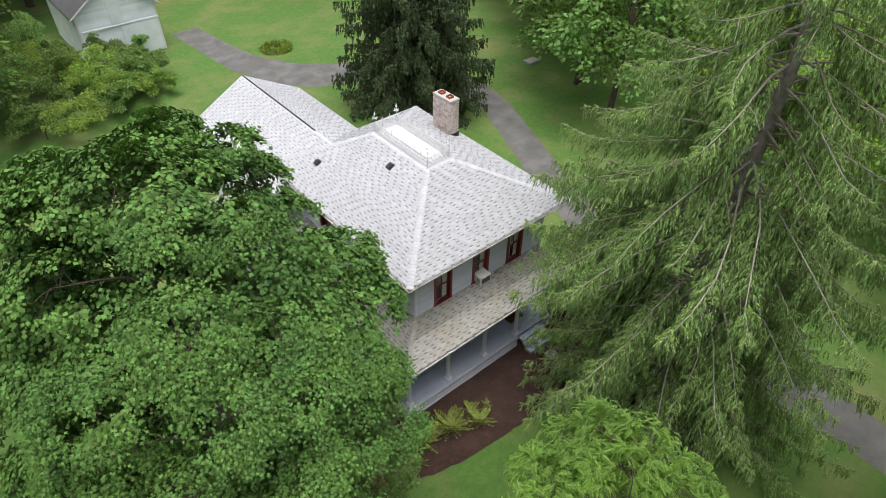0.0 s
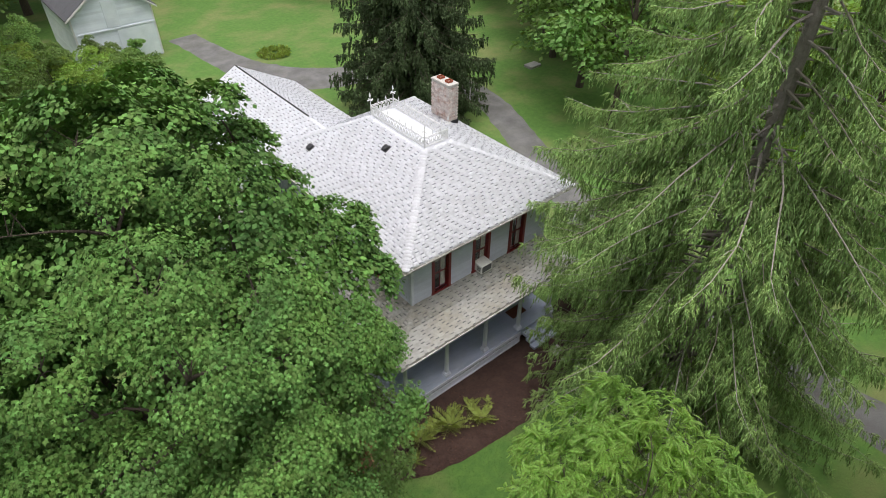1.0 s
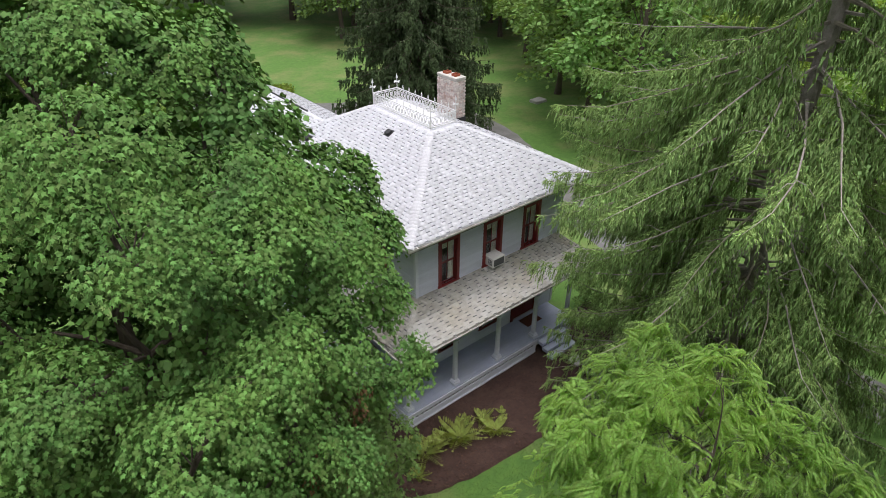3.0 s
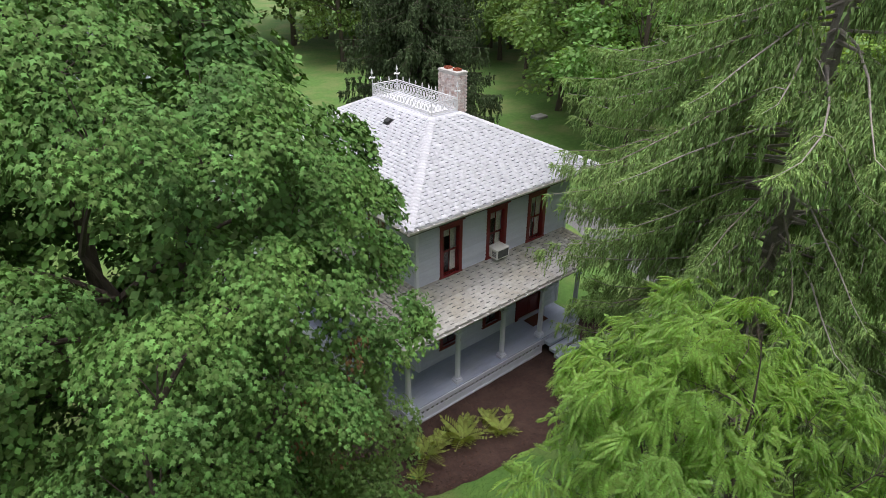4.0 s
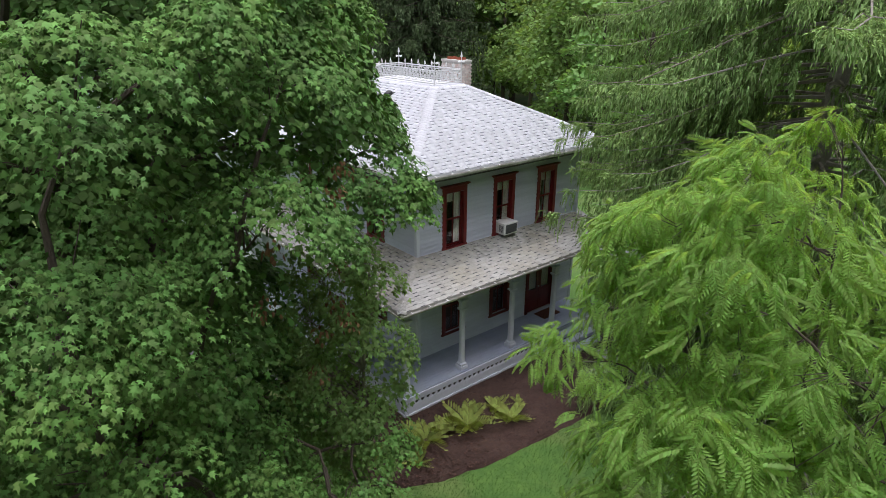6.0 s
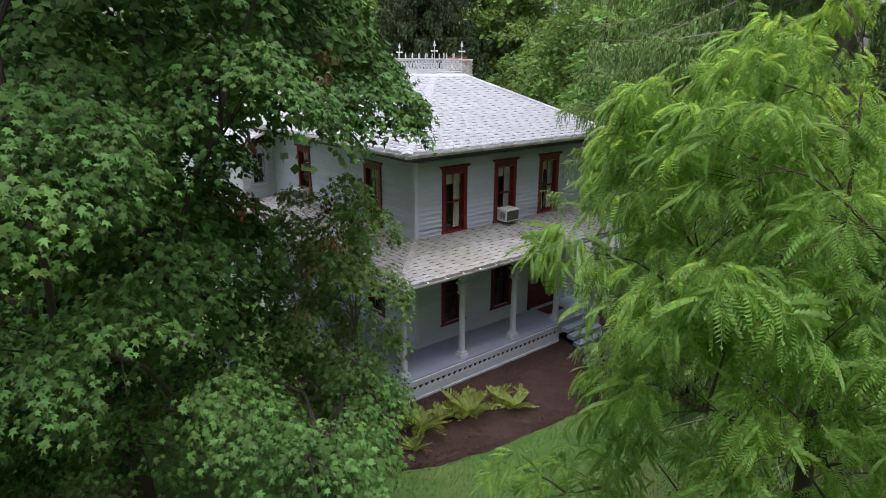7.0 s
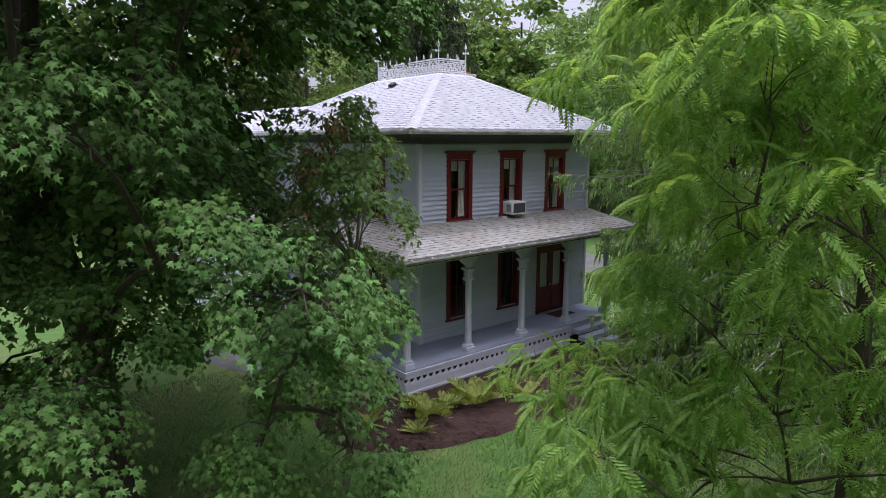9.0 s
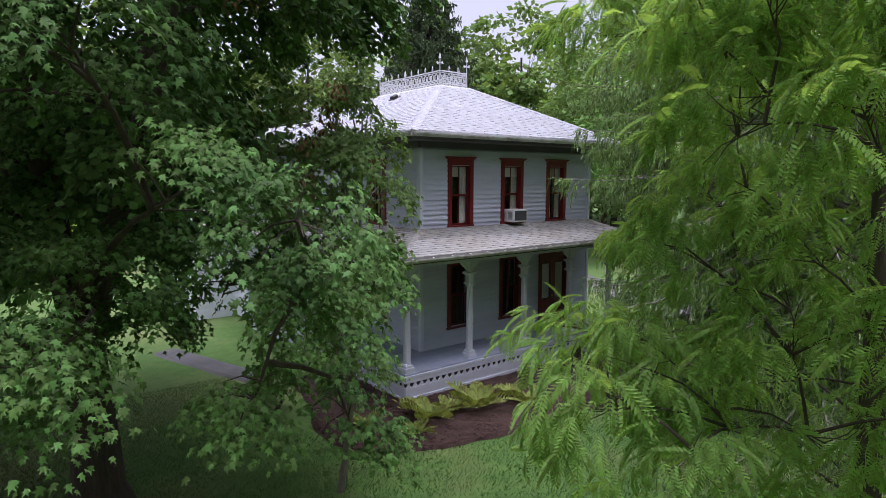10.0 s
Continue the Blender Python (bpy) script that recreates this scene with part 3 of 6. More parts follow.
def shingles(slab, a, b, c, d, mat, seed, course=0.145, singles=False, step=0.46):
    """Courses of laminated shingles on the slope a, b (eave) to d, c (top), with dark slots between the raised tabs."""
    rs = random.Random(seed)
    a, b, c, d = (Vector(p) for p in (a, b, c, d))
    along = (b - a).normalized()
    n = along.cross(d - a).normalized()
    up = n.cross(along)
    rise = (d - a).dot(up)
    rows = int(rise / course)
    light, dark = [], []
    for r in range(rows):
        v0, v1 = r * course, min((r + 1) * course + 0.03, rise)
        f = (r * course + course * 0.5) / rise
        left, right = a.lerp(d, f), b.lerp(c, f)
        left, right = (left - a).dot(along), (right - a).dot(along)
        u = left
        off = (r % 2) * step * 0.5 + rs.uniform(-0.05, 0.05)
        k = 0
        first = True
        while u < right - 0.02:
            w = (step * (0.62 + rs.uniform(-0.12, 0.12)) if not first else step * 0.3 + off * 0.6)
            first = False
            e = min(u + w, right)
            if right - e < 0.08:
                e = right
            light.append((u, e, v0, v1, 0.012 + rs.uniform(0, 0.004)))
            s = e
            u = min(e + step * 0.38, right)
            if u - s > 0.05:
                light.append((s, u, v0, v1, 0.007))
                dark.append((s + 0.01, u - 0.01, v0 + 0.006, v0 + course * rs.uniform(0.30, 0.40), 0.0125))
            k += 1
    tv = np.array([(x, y, z) for z in (0, 1) for y in (0, 1) for x in (0, 1)], float)
    tf = np.array([(4, 5, 7, 6), (0, 1, 5, 4), (0, 4, 6, 2), (1, 3, 7, 5)])
    def pack(items):
        q = np.array(items)
        size = np.stack([q[:, 1] - q[:, 0], q[:, 3] - q[:, 2], q[:, 4]], 1)
        org = np.stack([q[:, 0], q[:, 2], np.zeros(len(q))], 1)
        local = org[:, None] + tv[None] * size[:, None]
        local[:, [6, 7], 2] *= 0.25
        basis = np.array([along, up, n])
        pts = np.array(a)[None, None] + local @ basis
        fc = tf[None] + (np.arange(len(q)) * 8)[:, None, None]
        return pts.reshape(-1, 3), fc.reshape(-1, 4)
    if singles:
        LATER.append((slab, a, along, up, n, light[:300], mat))
        light = light[300:]
    if light:
        array_mesh("shingle_cover", *pack(light), mat, slab, kind="stuff")
    if dark:
        array_mesh("shingle_shadow_band", *pack(dark), porch_slot if mat is shingle_worn else shingle_slot, slab, kind="stuff")


def ridge_caps(slab, a, b, mat, width=0.15, step=0.15):
    """Bent cap shingles lapped up a hip or ridge from a to b."""
    a, b = Vector(a), Vector(b)
    d = (b - a).normalized()
    side = d.cross(Vector((0, 0, 1))).normalized()
    up = side.cross(d)
    vs, fs = [], []
    k = int((b - a).length / step)
    for i in range(k):
        p = a + d * (i * step)
        for q, lift in ((p, 0.032), (p + d * (step + 0.05), 0.02)):
            for u, z in ((-width, -0.055), (0, 0.0), (width, -0.055)):
                vs.append(q + side * u + up * (lift + z))
        for u, z in ((-width, -0.055), (0, 0.0), (width, -0.055)):
            vs.append(p + side * u + up * (0.02 + z))
        o = i * 9
        fs += [(o, o + 1, o + 4, o + 3), (o + 1, o + 2, o + 5, o + 4), (o + 6, o + 7, o + 1, o), (o + 7, o + 8, o + 2, o + 1)]
    array_mesh("ridge_cap_run", np.array([tuple(v) for v in vs]), np.array(fs), mat, slab, kind="stuff")


E = [(EX0, EY0, EZ), (EX1, EY0, EZ), (EX1, EY1, EZ), (EX0, EY1, EZ)]
D = [(DX0, DY0, DZ), (DX1, DY0, DZ), (DX1, DY1, DZ), (DX0, DY1, DZ)]
for i, nm in enumerate(("front_roof_slope", "far_roof_slope", "rear_roof_slope", "side_roof_slope")):
    j = (i + 1) % 4
    s = roof_slab(nm, house, (E[i], E[j], D[j], D[i]), 0.06, shingle_grey)
    shingles(s, E[i], E[j], D[j], D[i], shingle_grey, 10 + i)
    ridge_caps(s, E[i], D[i], shingle_grey)
deck = part("roof_deck", boxes((DX0, DX1, DY0, DY1, DZ - 0.1, DZ + 0.015), (DX0 + 0.22, DX1 - 0.22, DY0 + 0.25, DY1 - 0.25, DZ + 0.015, DZ + 0.05)), shingle_grey, house)


def roof_vent(x, y):
    z = EZ + (x - EX0) / (DX0 - EX0) * (DZ - EZ)
    tilt = -math.degrees(math.atan2(DZ - EZ, DX0 - EX0))
    e = empty("roof_vent", "small black box vent on the shingled roof", "roof vent", "roof vents", at=(x, y, z))
    e.matrix_basis = pose(x, y, z, 0, tilt, 0)
    for n, bm in (("flange", boxes((-0.17, 0.17, -0.17, 0.17, 0.012, 0.03))), ("hood", boxes((-0.12, 0.12, -0.12, 0.12, 0.03, 0.13), bevel=0.025))):
        part(n, bm, vent_plastic, None).parent = e


roof_vent(2.25, 4.55)
roof_vent(0.55, 8.0)


# chimney on the far slope
def build_chimney():
    x0, x1, y0, y1, z1 = 7.05, 7.62, 6.15, 7.45, 9.46
    zb = 7.0
    ch = empty("chimney", "tall whitewashed brick chimney with red clay flue", "chimney", at=(x0, y0, zb))
    core = part("core", boxes((x0 + 0.012, x1 - 0.012, y0 + 0.012, y1 - 0.012, zb, z1 - 0.1)), mortar, ch)
    part("crown_slab", boxes((x0 - 0.02, x1 + 0.02, y0 - 0.02, y1 + 0.02, z1 - 0.1, z1), bevel=0.012), mortar, ch)
    part("flashing", boxes((x0 - 0.025, x1 + 0.025, y0 - 0.025, y1 + 0.025, zb + 0.05, zb + 0.62)), tar, ch)
    for cy, r in ((y0 + 0.35, 0.14), (y1 - 0.35, 0.14)):
        cx = (x0 + x1) / 2
        part("flue", boxes((cx - r, cx - r + 0.03, cy - r, cy + r, z1, z1 + 0.1), (cx + r - 0.03, cx + r, cy - r, cy + r, z1, z1 + 0.1), (cx - r + 0.03, cx + r - 0.03, cy - r, cy - r + 0.03, z1, z1 + 0.1), (cx - r + 0.03, cx + r - 0.03, cy + r - 0.03, cy + r, z1, z1 + 0.1)), clay, ch)
    rs = random.Random(8)
    me = bpy.data.meshes.new("brick")
    b = boxes((-0.105, 0.105, -0.02, 0.012, 0, 0.066), bevel=0.005)
    b.to_mesh(me)
    b.free()
    me.materials.append(brick_white)
    count = 0
    for r in range(23):
        z = zb + 0.64 + r * 0.0755
        if z > z1 - 0.17:
            break
        for axis, fixed, lo, hi, turn in (("x", x0, y0, y1, -90), ("y", y0, x0, x1, 0)):
            u = lo + (0.06 if r % 2 else 0.11)
            while u < hi - 0.03:
                ob = new("brick", me)
                ob.matrix_basis = (pose(fixed + rs.uniform(-.006, .003), u, z, 0, 0, turn) if axis == "x" else pose(u, fixed + rs.uniform(-.006, .003), z, 0, 0, turn)) @ Matrix.Diagonal((min(1, (hi - u) / 0.105), 1, 1, 1))
                adopt(ob, core)
                count += 1
                u += 0.222


build_chimney()


# iron cresting round the roof deck
def build_cresting():
    cr = empty("roof_cresting", "ornate white iron cresting with spiked finials on the roof", "cresting", at=(DX0, DY0, DZ))
    z0 = DZ + 0.03
    hgt = 0.46
    fin = bmesh.new()
    tube(fin, [(0, 0, 0), (0, 0, 0.2)], [0.013, 0.011], 6)
    for s in (-1, 1):
        tube(fin, [(0, 0, 0.06), (0.05 * s, 0, 0.1), (0.055 * s, 0, 0.15), (0.03 * s, 0, 0.17)], [0.011] * 4, 5)
    bmesh.ops.create_cone(fin, cap_ends=True, segments=6, radius1=0.035, radius2=0.0, depth=0.13, matrix=pose(0, 0, 0.25))
    fme = bpy.data.meshes.new("finial")
    fin.to_mesh(fme)
    fin.free()
    fme.materials.append(white_paint)
    tall = bmesh.new()
    tube(tall, [(0, 0, 0), (0, 0, 0.95)], [0.022, 0.014], 6)
    for ax in ((1, 0), (0, 1)):
        tube(tall, [(-0.12 * ax[0], -0.12 * ax[1], 0.72), (0.12 * ax[0], 0.12 * ax[1], 0.72)], [0.02, 0.02], 6)
        for s in (-1, 1):
            bmesh.ops.create_icosphere(tall, subdivisions=1, radius=0.035, matrix=pose(0.12 * s * ax[0], 0.12 * s * ax[1], 0.72))
    bmesh.ops.create_cone(tall, cap_ends=True, segments=6, radius1=0.05, radius2=0, depth=0.2, matrix=pose(0, 0, 0.98))
    tme = bpy.data.meshes.new("corner_spire")
    tall.to_mesh(tme)
    tall.free()
    tme.materials.append(white_paint)
    i0 = 0.04
    cs = [(DX0 + i0, DY0 + i0), (DX1 - i0, DY0 + i0), (DX1 - i0, DY1 - i0), (DX0 + i0, DY1 - i0)]
    for k in range(4):
        a, b = Vector((*cs[k], z0)), Vector((*cs[(k + 1) % 4], z0))
        d = (b - a)
        n = round(d.length / 0.42)
        panel = bmesh.new()
        for z, r in ((0.04, 0.024), (0.10, 0.015), (hgt - 0.06, 0.015), (hgt, 0.024)):
            tube(panel, [a + Vector((0, 0, z)), b + Vector((0, 0, z))], [r, r], 5)
        m = n * 2
        for i in range(m):
            p, q = a + d * (i / m), a + d * ((i + 1) / m)
            for s, t in ((p, q), (q, p)):
                tube(panel, [s + Vector((0, 0, 0.1)), (s + t) / 2 + Vector((0, 0, 0.21)), t + Vector((0, 0, hgt - 0.06))], [0.016] * 3, 4)
            c = (p + q) / 2
            dd = d.normalized()
            tube(panel, [c + dd * 0.06 * math.cos(2 * math.pi * j / 8) + Vector((0, 0, 0.25 + 0.07 * math.sin(2 * math.pi * j / 8))) for j in range(9)], [0.015] * 9, 4)
        part("rail_panel", panel, white_paint, cr)
        for i in range(1, n):
            ob = new("finial", fme)
            p = a + d * (i / n)
            ob.matrix_basis = pose(p.x, p.y, p.z + hgt, 0, 0, math.degrees(math.atan2(d.y, d.x))) @ Matrix.Scale(0.72, 4)
            adopt(ob, cr)
        ob = new("corner_spire", tme)
        ob.matrix_basis = pose(a.x, a.y, a.z)
        adopt(ob, cr)


build_cresting()


# ---- wrap-round porch ----
porch = empty("porch", "grey painted wrap-round porch with turned columns and shingled roof", "porch", at=(-1.5, -1.5, 0))
PX0, PX1, PY0, PYB = -1.62, 7.3, -1.5, 8.6
part("porch_frame", boxes((PX0 + 0.05, PX1 - 0.05, PY0 + 0.05, -0.02, 0.3, FLOOR - 0.05), (PX0 + 0.05, -0.02, -0.02, PYB, 0.3, FLOOR - 0.05)), grey_trim, porch)
rows = 13
for r in range(rows):
    w = (-0.03 - PY0) / rows
    y = PY0 + r * w
    part("floor_board", boxes((PX0, PX1, y + 0.002, y + w - 0.002, FLOOR - 0.05, FLOOR)), porch_paint, porch)
rows = 14
for r in range(rows):
    w = (-0.03 - PX0) / rows
    x = PX0 + r * w
    part("floor_board", boxes((x + 0.002, x + w - 0.002, -0.03, PYB, FLOOR - 0.05, FLOOR)), porch_paint, porch)


def skirt(a, b):
    """The pierced apron under the floor's edge: rails, stiles and a row of cut-outs before a sheet coloured dark for
    the shade of the hollow.
    """
    a, b = Vector(a), Vector(b)
    d = (b - a).normalized()
    L = (b - a).length
    ang = math.degrees(math.atan2(d.y, d.x))
    m = pose(a.x, a.y, 0, 0, 0, ang)
    sk = part("skirt", boxes((0, L, -0.03, 0.02, FLOOR - 0.13, FLOOR - 0.051), (0, L, -0.02, 0.02, FLOOR - 0.24, FLOOR - 0.13), (0, L, -0.02, 0.02, -0.05, FLOOR - 0.36), (0, L, -0.045, 0.02, -0.05, 0.12), m=m, bevel=0.003), grey_trim, porch)
    part("dark_backing", boxes((0, L, 0.03, 0.04, 0.1, FLOOR - 0.1), m=m), gloom_fill, sk)
    n = max(2, int(L / 0.2))
    for i in range(n):
        u = (i + 0.5) * L / n
        bm = bmesh.new()
        prism(bm, [m @ Vector((u + w * L / n * 0.5, -0.016, z)) for w, z in ((-1, FLOOR - 0.362), (1, FLOOR - 0.362), (0.35, FLOOR - 0.30), (0.28, FLOOR - 0.238), (-0.28, FLOOR - 0.238), (-0.35, FLOOR - 0.30))], m.to_3x3() @ Vector((0, 0.03, 0)))
        part("cutout_tooth", bm, grey_trim, sk)


skirt((PX0, PY0), (0.72, PY0))
skirt((0.72, PY0), (2.92, PY0))
skirt((2.92, PY0), (5.02, PY0))
skirt((6.75, PY0), (PX1, PY0))
skirt((PX0, PYB), (PX0, PY0))


def column(x, y):
    c = adopt(new("column"), porch)
    c.matrix_basis = pose(x, y, FLOOR)
    def sub(n, bm):
        ob = part(n, bm, grey_trim, None)
        ob.parent = c
    for nm, w, a, b in (("plinth", 0.15, 0, 0.13), ("base_block", 0.125, 0.13, 0.2), ("base_ring", 0.105, 0.2, 0.23)):
        sub(nm, boxes((-w, w, -w, w, a, b), bevel=0.012))
    bm = bmesh.new()
    s0, s1 = 0.088, 0.074
    ring = []
    for z, r in ((0.23, s0), (2.05, s1)):
        ring.append([bm.verts.new((r * cx, r * cy, z)) for cx, cy in ((1, .6), (.6, 1), (-.6, 1), (-1, .6), (-1, -.6), (-.6, -1), (.6, -1), (1, -.6))])
    for k in range(8):
        bm.faces.new((ring[0][k], ring[0][(k + 1) % 8], ring[1][(k + 1) % 8], ring[1][k]))
    bm.faces.new(ring[1])
    sub("shaft", bm)
    for nm, w, a, b in (("necking", 0.09, 2.05, 2.09), ("collar", 0.125, 2.09, 2.14), ("neck", 0.085, 2.14, 2.34), ("moulding", 0.11, 2.34, 2.38), ("abacus", 0.15, 2.38, 2.44), ("post_top", 0.07, 2.44, 2.76)):
        sub(nm, boxes((-w, w, -w, w, a, b), bevel=0.008))
    for s in (-1, 1):
        bm = bmesh.new()
        prism(bm, [(s * 0.07, -0.03, 2.46), (s * 0.16, -0.03, 2.56), (s * 0.24, -0.03, 2.60), (s * 0.33, -0.03, 2.70), (s * 0.33, -0.03, 2.74), (s * 0.07, -0.03, 2.74)], (0, 0.06, 0))
        bmesh.ops.recalc_face_normals(bm, faces=bm.faces[:])
        sub("bracket", bm)


for x in (-1.42, 0.74, 2.93, 5.02, 7.1):
    column(x, -1.3)
for y in (1.1, 3.5, 5.9, 8.3):
    column(-1.42, y)
part("beam", boxes((-1.54, 7.24, -1.4, -1.2, FLOOR + 2.74, FLOOR + 2.94), (-1.54, -1.32, -1.2, 8.45, FLOOR + 2.74, FLOOR + 2.94), bevel=0.006), grey_trim, porch)
part("porch_ceiling", boxes((-1.95, 7.7, -1.9, -0.03, 3.69, 3.72), (-1.95, -0.03, -0.03, 8.9, 3.69, 3.72)), soffit_dark, porch)
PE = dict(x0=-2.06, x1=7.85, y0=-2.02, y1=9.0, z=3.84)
part("porch_fascia", boxes((PE["x0"] + 0.02, PE["x1"] - 0.02, PE["y0"] + 0.02, PE["y0"] + 0.05, 3.66, 3.79), (PE["x0"] + 0.02, PE["x0"] + 0.05, PE["y0"] + 0.05, PE["y1"], 3.66, 3.79)), soffit_dark, porch)
TOP = 4.33
pa, pb, pc, pd = (PE["x0"], PE["y0"], PE["z"]), (PE["x1"], PE["y0"], PE["z"]), (WX - 0.1, -0.02, TOP), (-0.02, -0.02, TOP)
porch_front = roof_slab("porch_roof_front", porch, (pa, pb, pc, pd), 0.06, shingle_worn)
shingles(porch_front, pa, pb, pc, pd, shingle_worn, 31, singles=True)
pe, pf = (PE["x0"], PE["y1"], PE["z"]), (-0.02, 8.9, TOP)
porch_side = roof_slab("porch_roof_side", porch, (pe, pa, pd, pf), 0.06, shingle_worn)
shingles(porch_side, pe, pa, pd, pf, shingle_worn, 32)
ridge_caps(porch_front, pa, pd, shingle_worn, 0.13)
gutter(porch, (PE["x0"] - 0.02, PE["y0"] + 0.02, 3.80), (PE["x1"], PE["y0"] + 0.02, 3.80), 0.10)
gutter(porch, (PE["x0"] + 0.02, PE["y1"], 3.80), (PE["x0"] + 0.02, PE["y0"] - 0.02, 3.80), 0.10)
for i in range(4):
    z = FLOOR - 0.185 * (i + 1)
    part("step", boxes((5.15, 6.7, PY0 - 0.28 * (i + 1), PY0 - 0.28 * i + 0.02, z - 0.14 if z > 0.2 else -0.05, z), bevel=0.008), porch_paint, porch)
for y0, y1 in ((-3.25, -2.75), (-3.98, -3.5), (-4.42, -4.06), (-4.86, -4.5)):
    p = part("paving_stone", boxes((5.66, 6.2, y0, y1, -0.02, 0.115), bevel=0.012), stone_mat)
    tagged(p, "square grey stepping stone laid in the mulch", "paving stone", "stepping stones")
dm = part("doormat", boxes((5.3, 6.2, -0.75, -0.2, FLOOR, FLOOR + 0.018), bevel=0.006), mat_red)
tagged(dm, "red-brown doormat on the porch floor before the door", "doormat")


def air_conditioner(m, w=0.62, hgt=0.40, depth=0.44):
    e = empty("window_air_conditioner", "white window air conditioner with grey grille under the sash", "air conditioner", "window air conditioners")
    e.matrix_basis = m
    def sub(n, bm, mat):
        ob = part(n, bm, mat, None)
        ob.parent = e
        return ob
    sub("case", boxes((-w / 2, w / 2, -depth, 0.08, 0, hgt), bevel=0.015), ac_white)
    gr = sub("grille", boxes((-w / 2 + 0.05, w / 2 - 0.05, -depth - 0.006, -depth + 0.004, 0.05, hgt - 0.05)), ac_grey)
    for i in range(9):
        z = 0.06 + i * (hgt - 0.12) / 8
        ob = sub("louvre", boxes((-w / 2 + 0.05, w / 2 - 0.05, -depth - 0.012, -depth - 0.006, z, z + 0.012)), ac_grey)
    for s in (-1, 1):
        for i in range(6):
            sub("side_vent", boxes((s * w / 2 - 0.003, s * w / 2 + 0.003, -depth + 0.06 + i * 0.035, -depth + 0.08 + i * 0.035, 0.08, hgt - 0.08)), ac_grey)


air_conditioner(pose(3.62, 0.0, UP0 + 0.02))
air_conditioner(pose(0.0, 6.9, UP0 + 0.02, 0, 0, -90))

# ---- rear wing ----
wing = empty("rear_wing", "white clapboard rear wing with pale shingled gable roof", "house wing", at=(1.6, 14, 0))
RX, RZ, RE, GX0, GX1, GY0, GY1 = 1.68, 8.1, 6.3, -1.68, 5.06, 9.7, 17.9
wall_part("wing_front_wall", wing, white_siding, "y", GY0 - 0.02, GX0 + 0.3, 0.0, 0.1, 6.2, [(-0.95, -0.45, 4.6, 5.9)], board=0.18)
wall_part("wing_side_wall", wing, white_siding, "x", GX0 + 0.3, GY0 - 0.02, GY1 - 0.3, 0.1, 6.2, [(11.2, 11.9, 4.5, 5.9), (14.6, 15.3, 4.5, 5.9)], board=0.36)
wall_part("wing_far_wall", wing, white_siding, "x", GX1 - 0.3, GY0, GY1 - 0.3, 0.1, 6.2, [], outward=1, board=0.36)
wall_part("wing_rear_wall", wing, white_siding, "y", GY1 - 0.3, GX0 + 0.3, GX1 - 0.3, 0.1, 6.2, [], outward=1, board=0.36)
window_part(wing, "y", GY0 - 0.02, -0.7, 4.6, 6.1, w=0.76, trim_mat=grey_trim, lace=False)
for y in (11.55, 14.95):
    window_part(wing, "x", GX0 + 0.3, y, 4.5, 6.1, w=0.95, trim_mat=grey_trim, lace=False)
# dark block inside the wing, its colour standing in for unlit rooms
part("wing_room", boxes((GX0 + 0.9, GX1 - 0.9, GY0 + 0.6, GY1 - 0.9, 0.2, 6.1)), gloom_fill, wing)
bm = bmesh.new()
prism(bm, [(GX0 + 0.3, GY1 - 0.32, 6.2), (GX1 - 0.3, GY1 - 0.32, 6.2), (RX, GY1 - 0.32, RZ - 0.15)], (0, -0.1, 0))
part("gable", bm, white_siding, wing)
wa, wb = (GX0, GY1, RE), (GX0, 8.9, RE)
wc, wd = (RX, 7.6, RZ), (RX, GY1, RZ)
ws = roof_slab("wing_roof_slope", wing, (wa, wb, wc, wd), 0.08, shingle_grey)
shingles(ws, wa, wb, wc, wd, shingle_grey, 51)
we_, wf = (GX1, 8.9, RE), (GX1, GY1, RE)
ws2 = roof_slab("wing_roof_far_slope", wing, (we_, wf, wd, wc), 0.08, shingle_grey)
shingles(ws2, we_, wf, wd, wc, shingle_grey, 52)
part("ridge_flashing", boxes((RX - 0.03, RX + 0.03, 10.0, GY1 - 0.1, RZ + 0.0, RZ + 0.045)), tar, wing)
gutter(wing, (GX0 + 0.02, GY1, RE - 0.03), (GX0 + 0.02, 8.9, RE - 0.03))
# low hipped roof of the side entry
part("entry", boxes((-3.0, GX0 + 0.28, 11.2, 14.4, 0.0, 3.3)), white_siding, wing)
ring = [(-3.3, 10.9, 3.3), (-3.3, 14.7, 3.3), (GX0 + 0.3, 14.7, 3.3), (GX0 + 0.3, 10.9, 3.3)]
bm = bmesh.new()
base = [bm.verts.new(p) for p in ring]
peak = [bm.verts.new((GX0 + 0.3, 13.9, 4.2)), bm.verts.new((GX0 + 0.3, 11.7, 4.2))]
bm.faces.new((base[1], base[0], peak[1], peak[0]))
bm.faces.new((base[0], base[3], peak[1]))
bm.faces.new((base[2], base[1], peak[0]))
bm.faces.new((base[3], base[2], peak[0], peak[1]))
bm.faces.new(base)
bmesh.ops.recalc_face_normals(bm, faces=bm.faces[:])
part("entry_roof", bm, shingle_worn, wing)


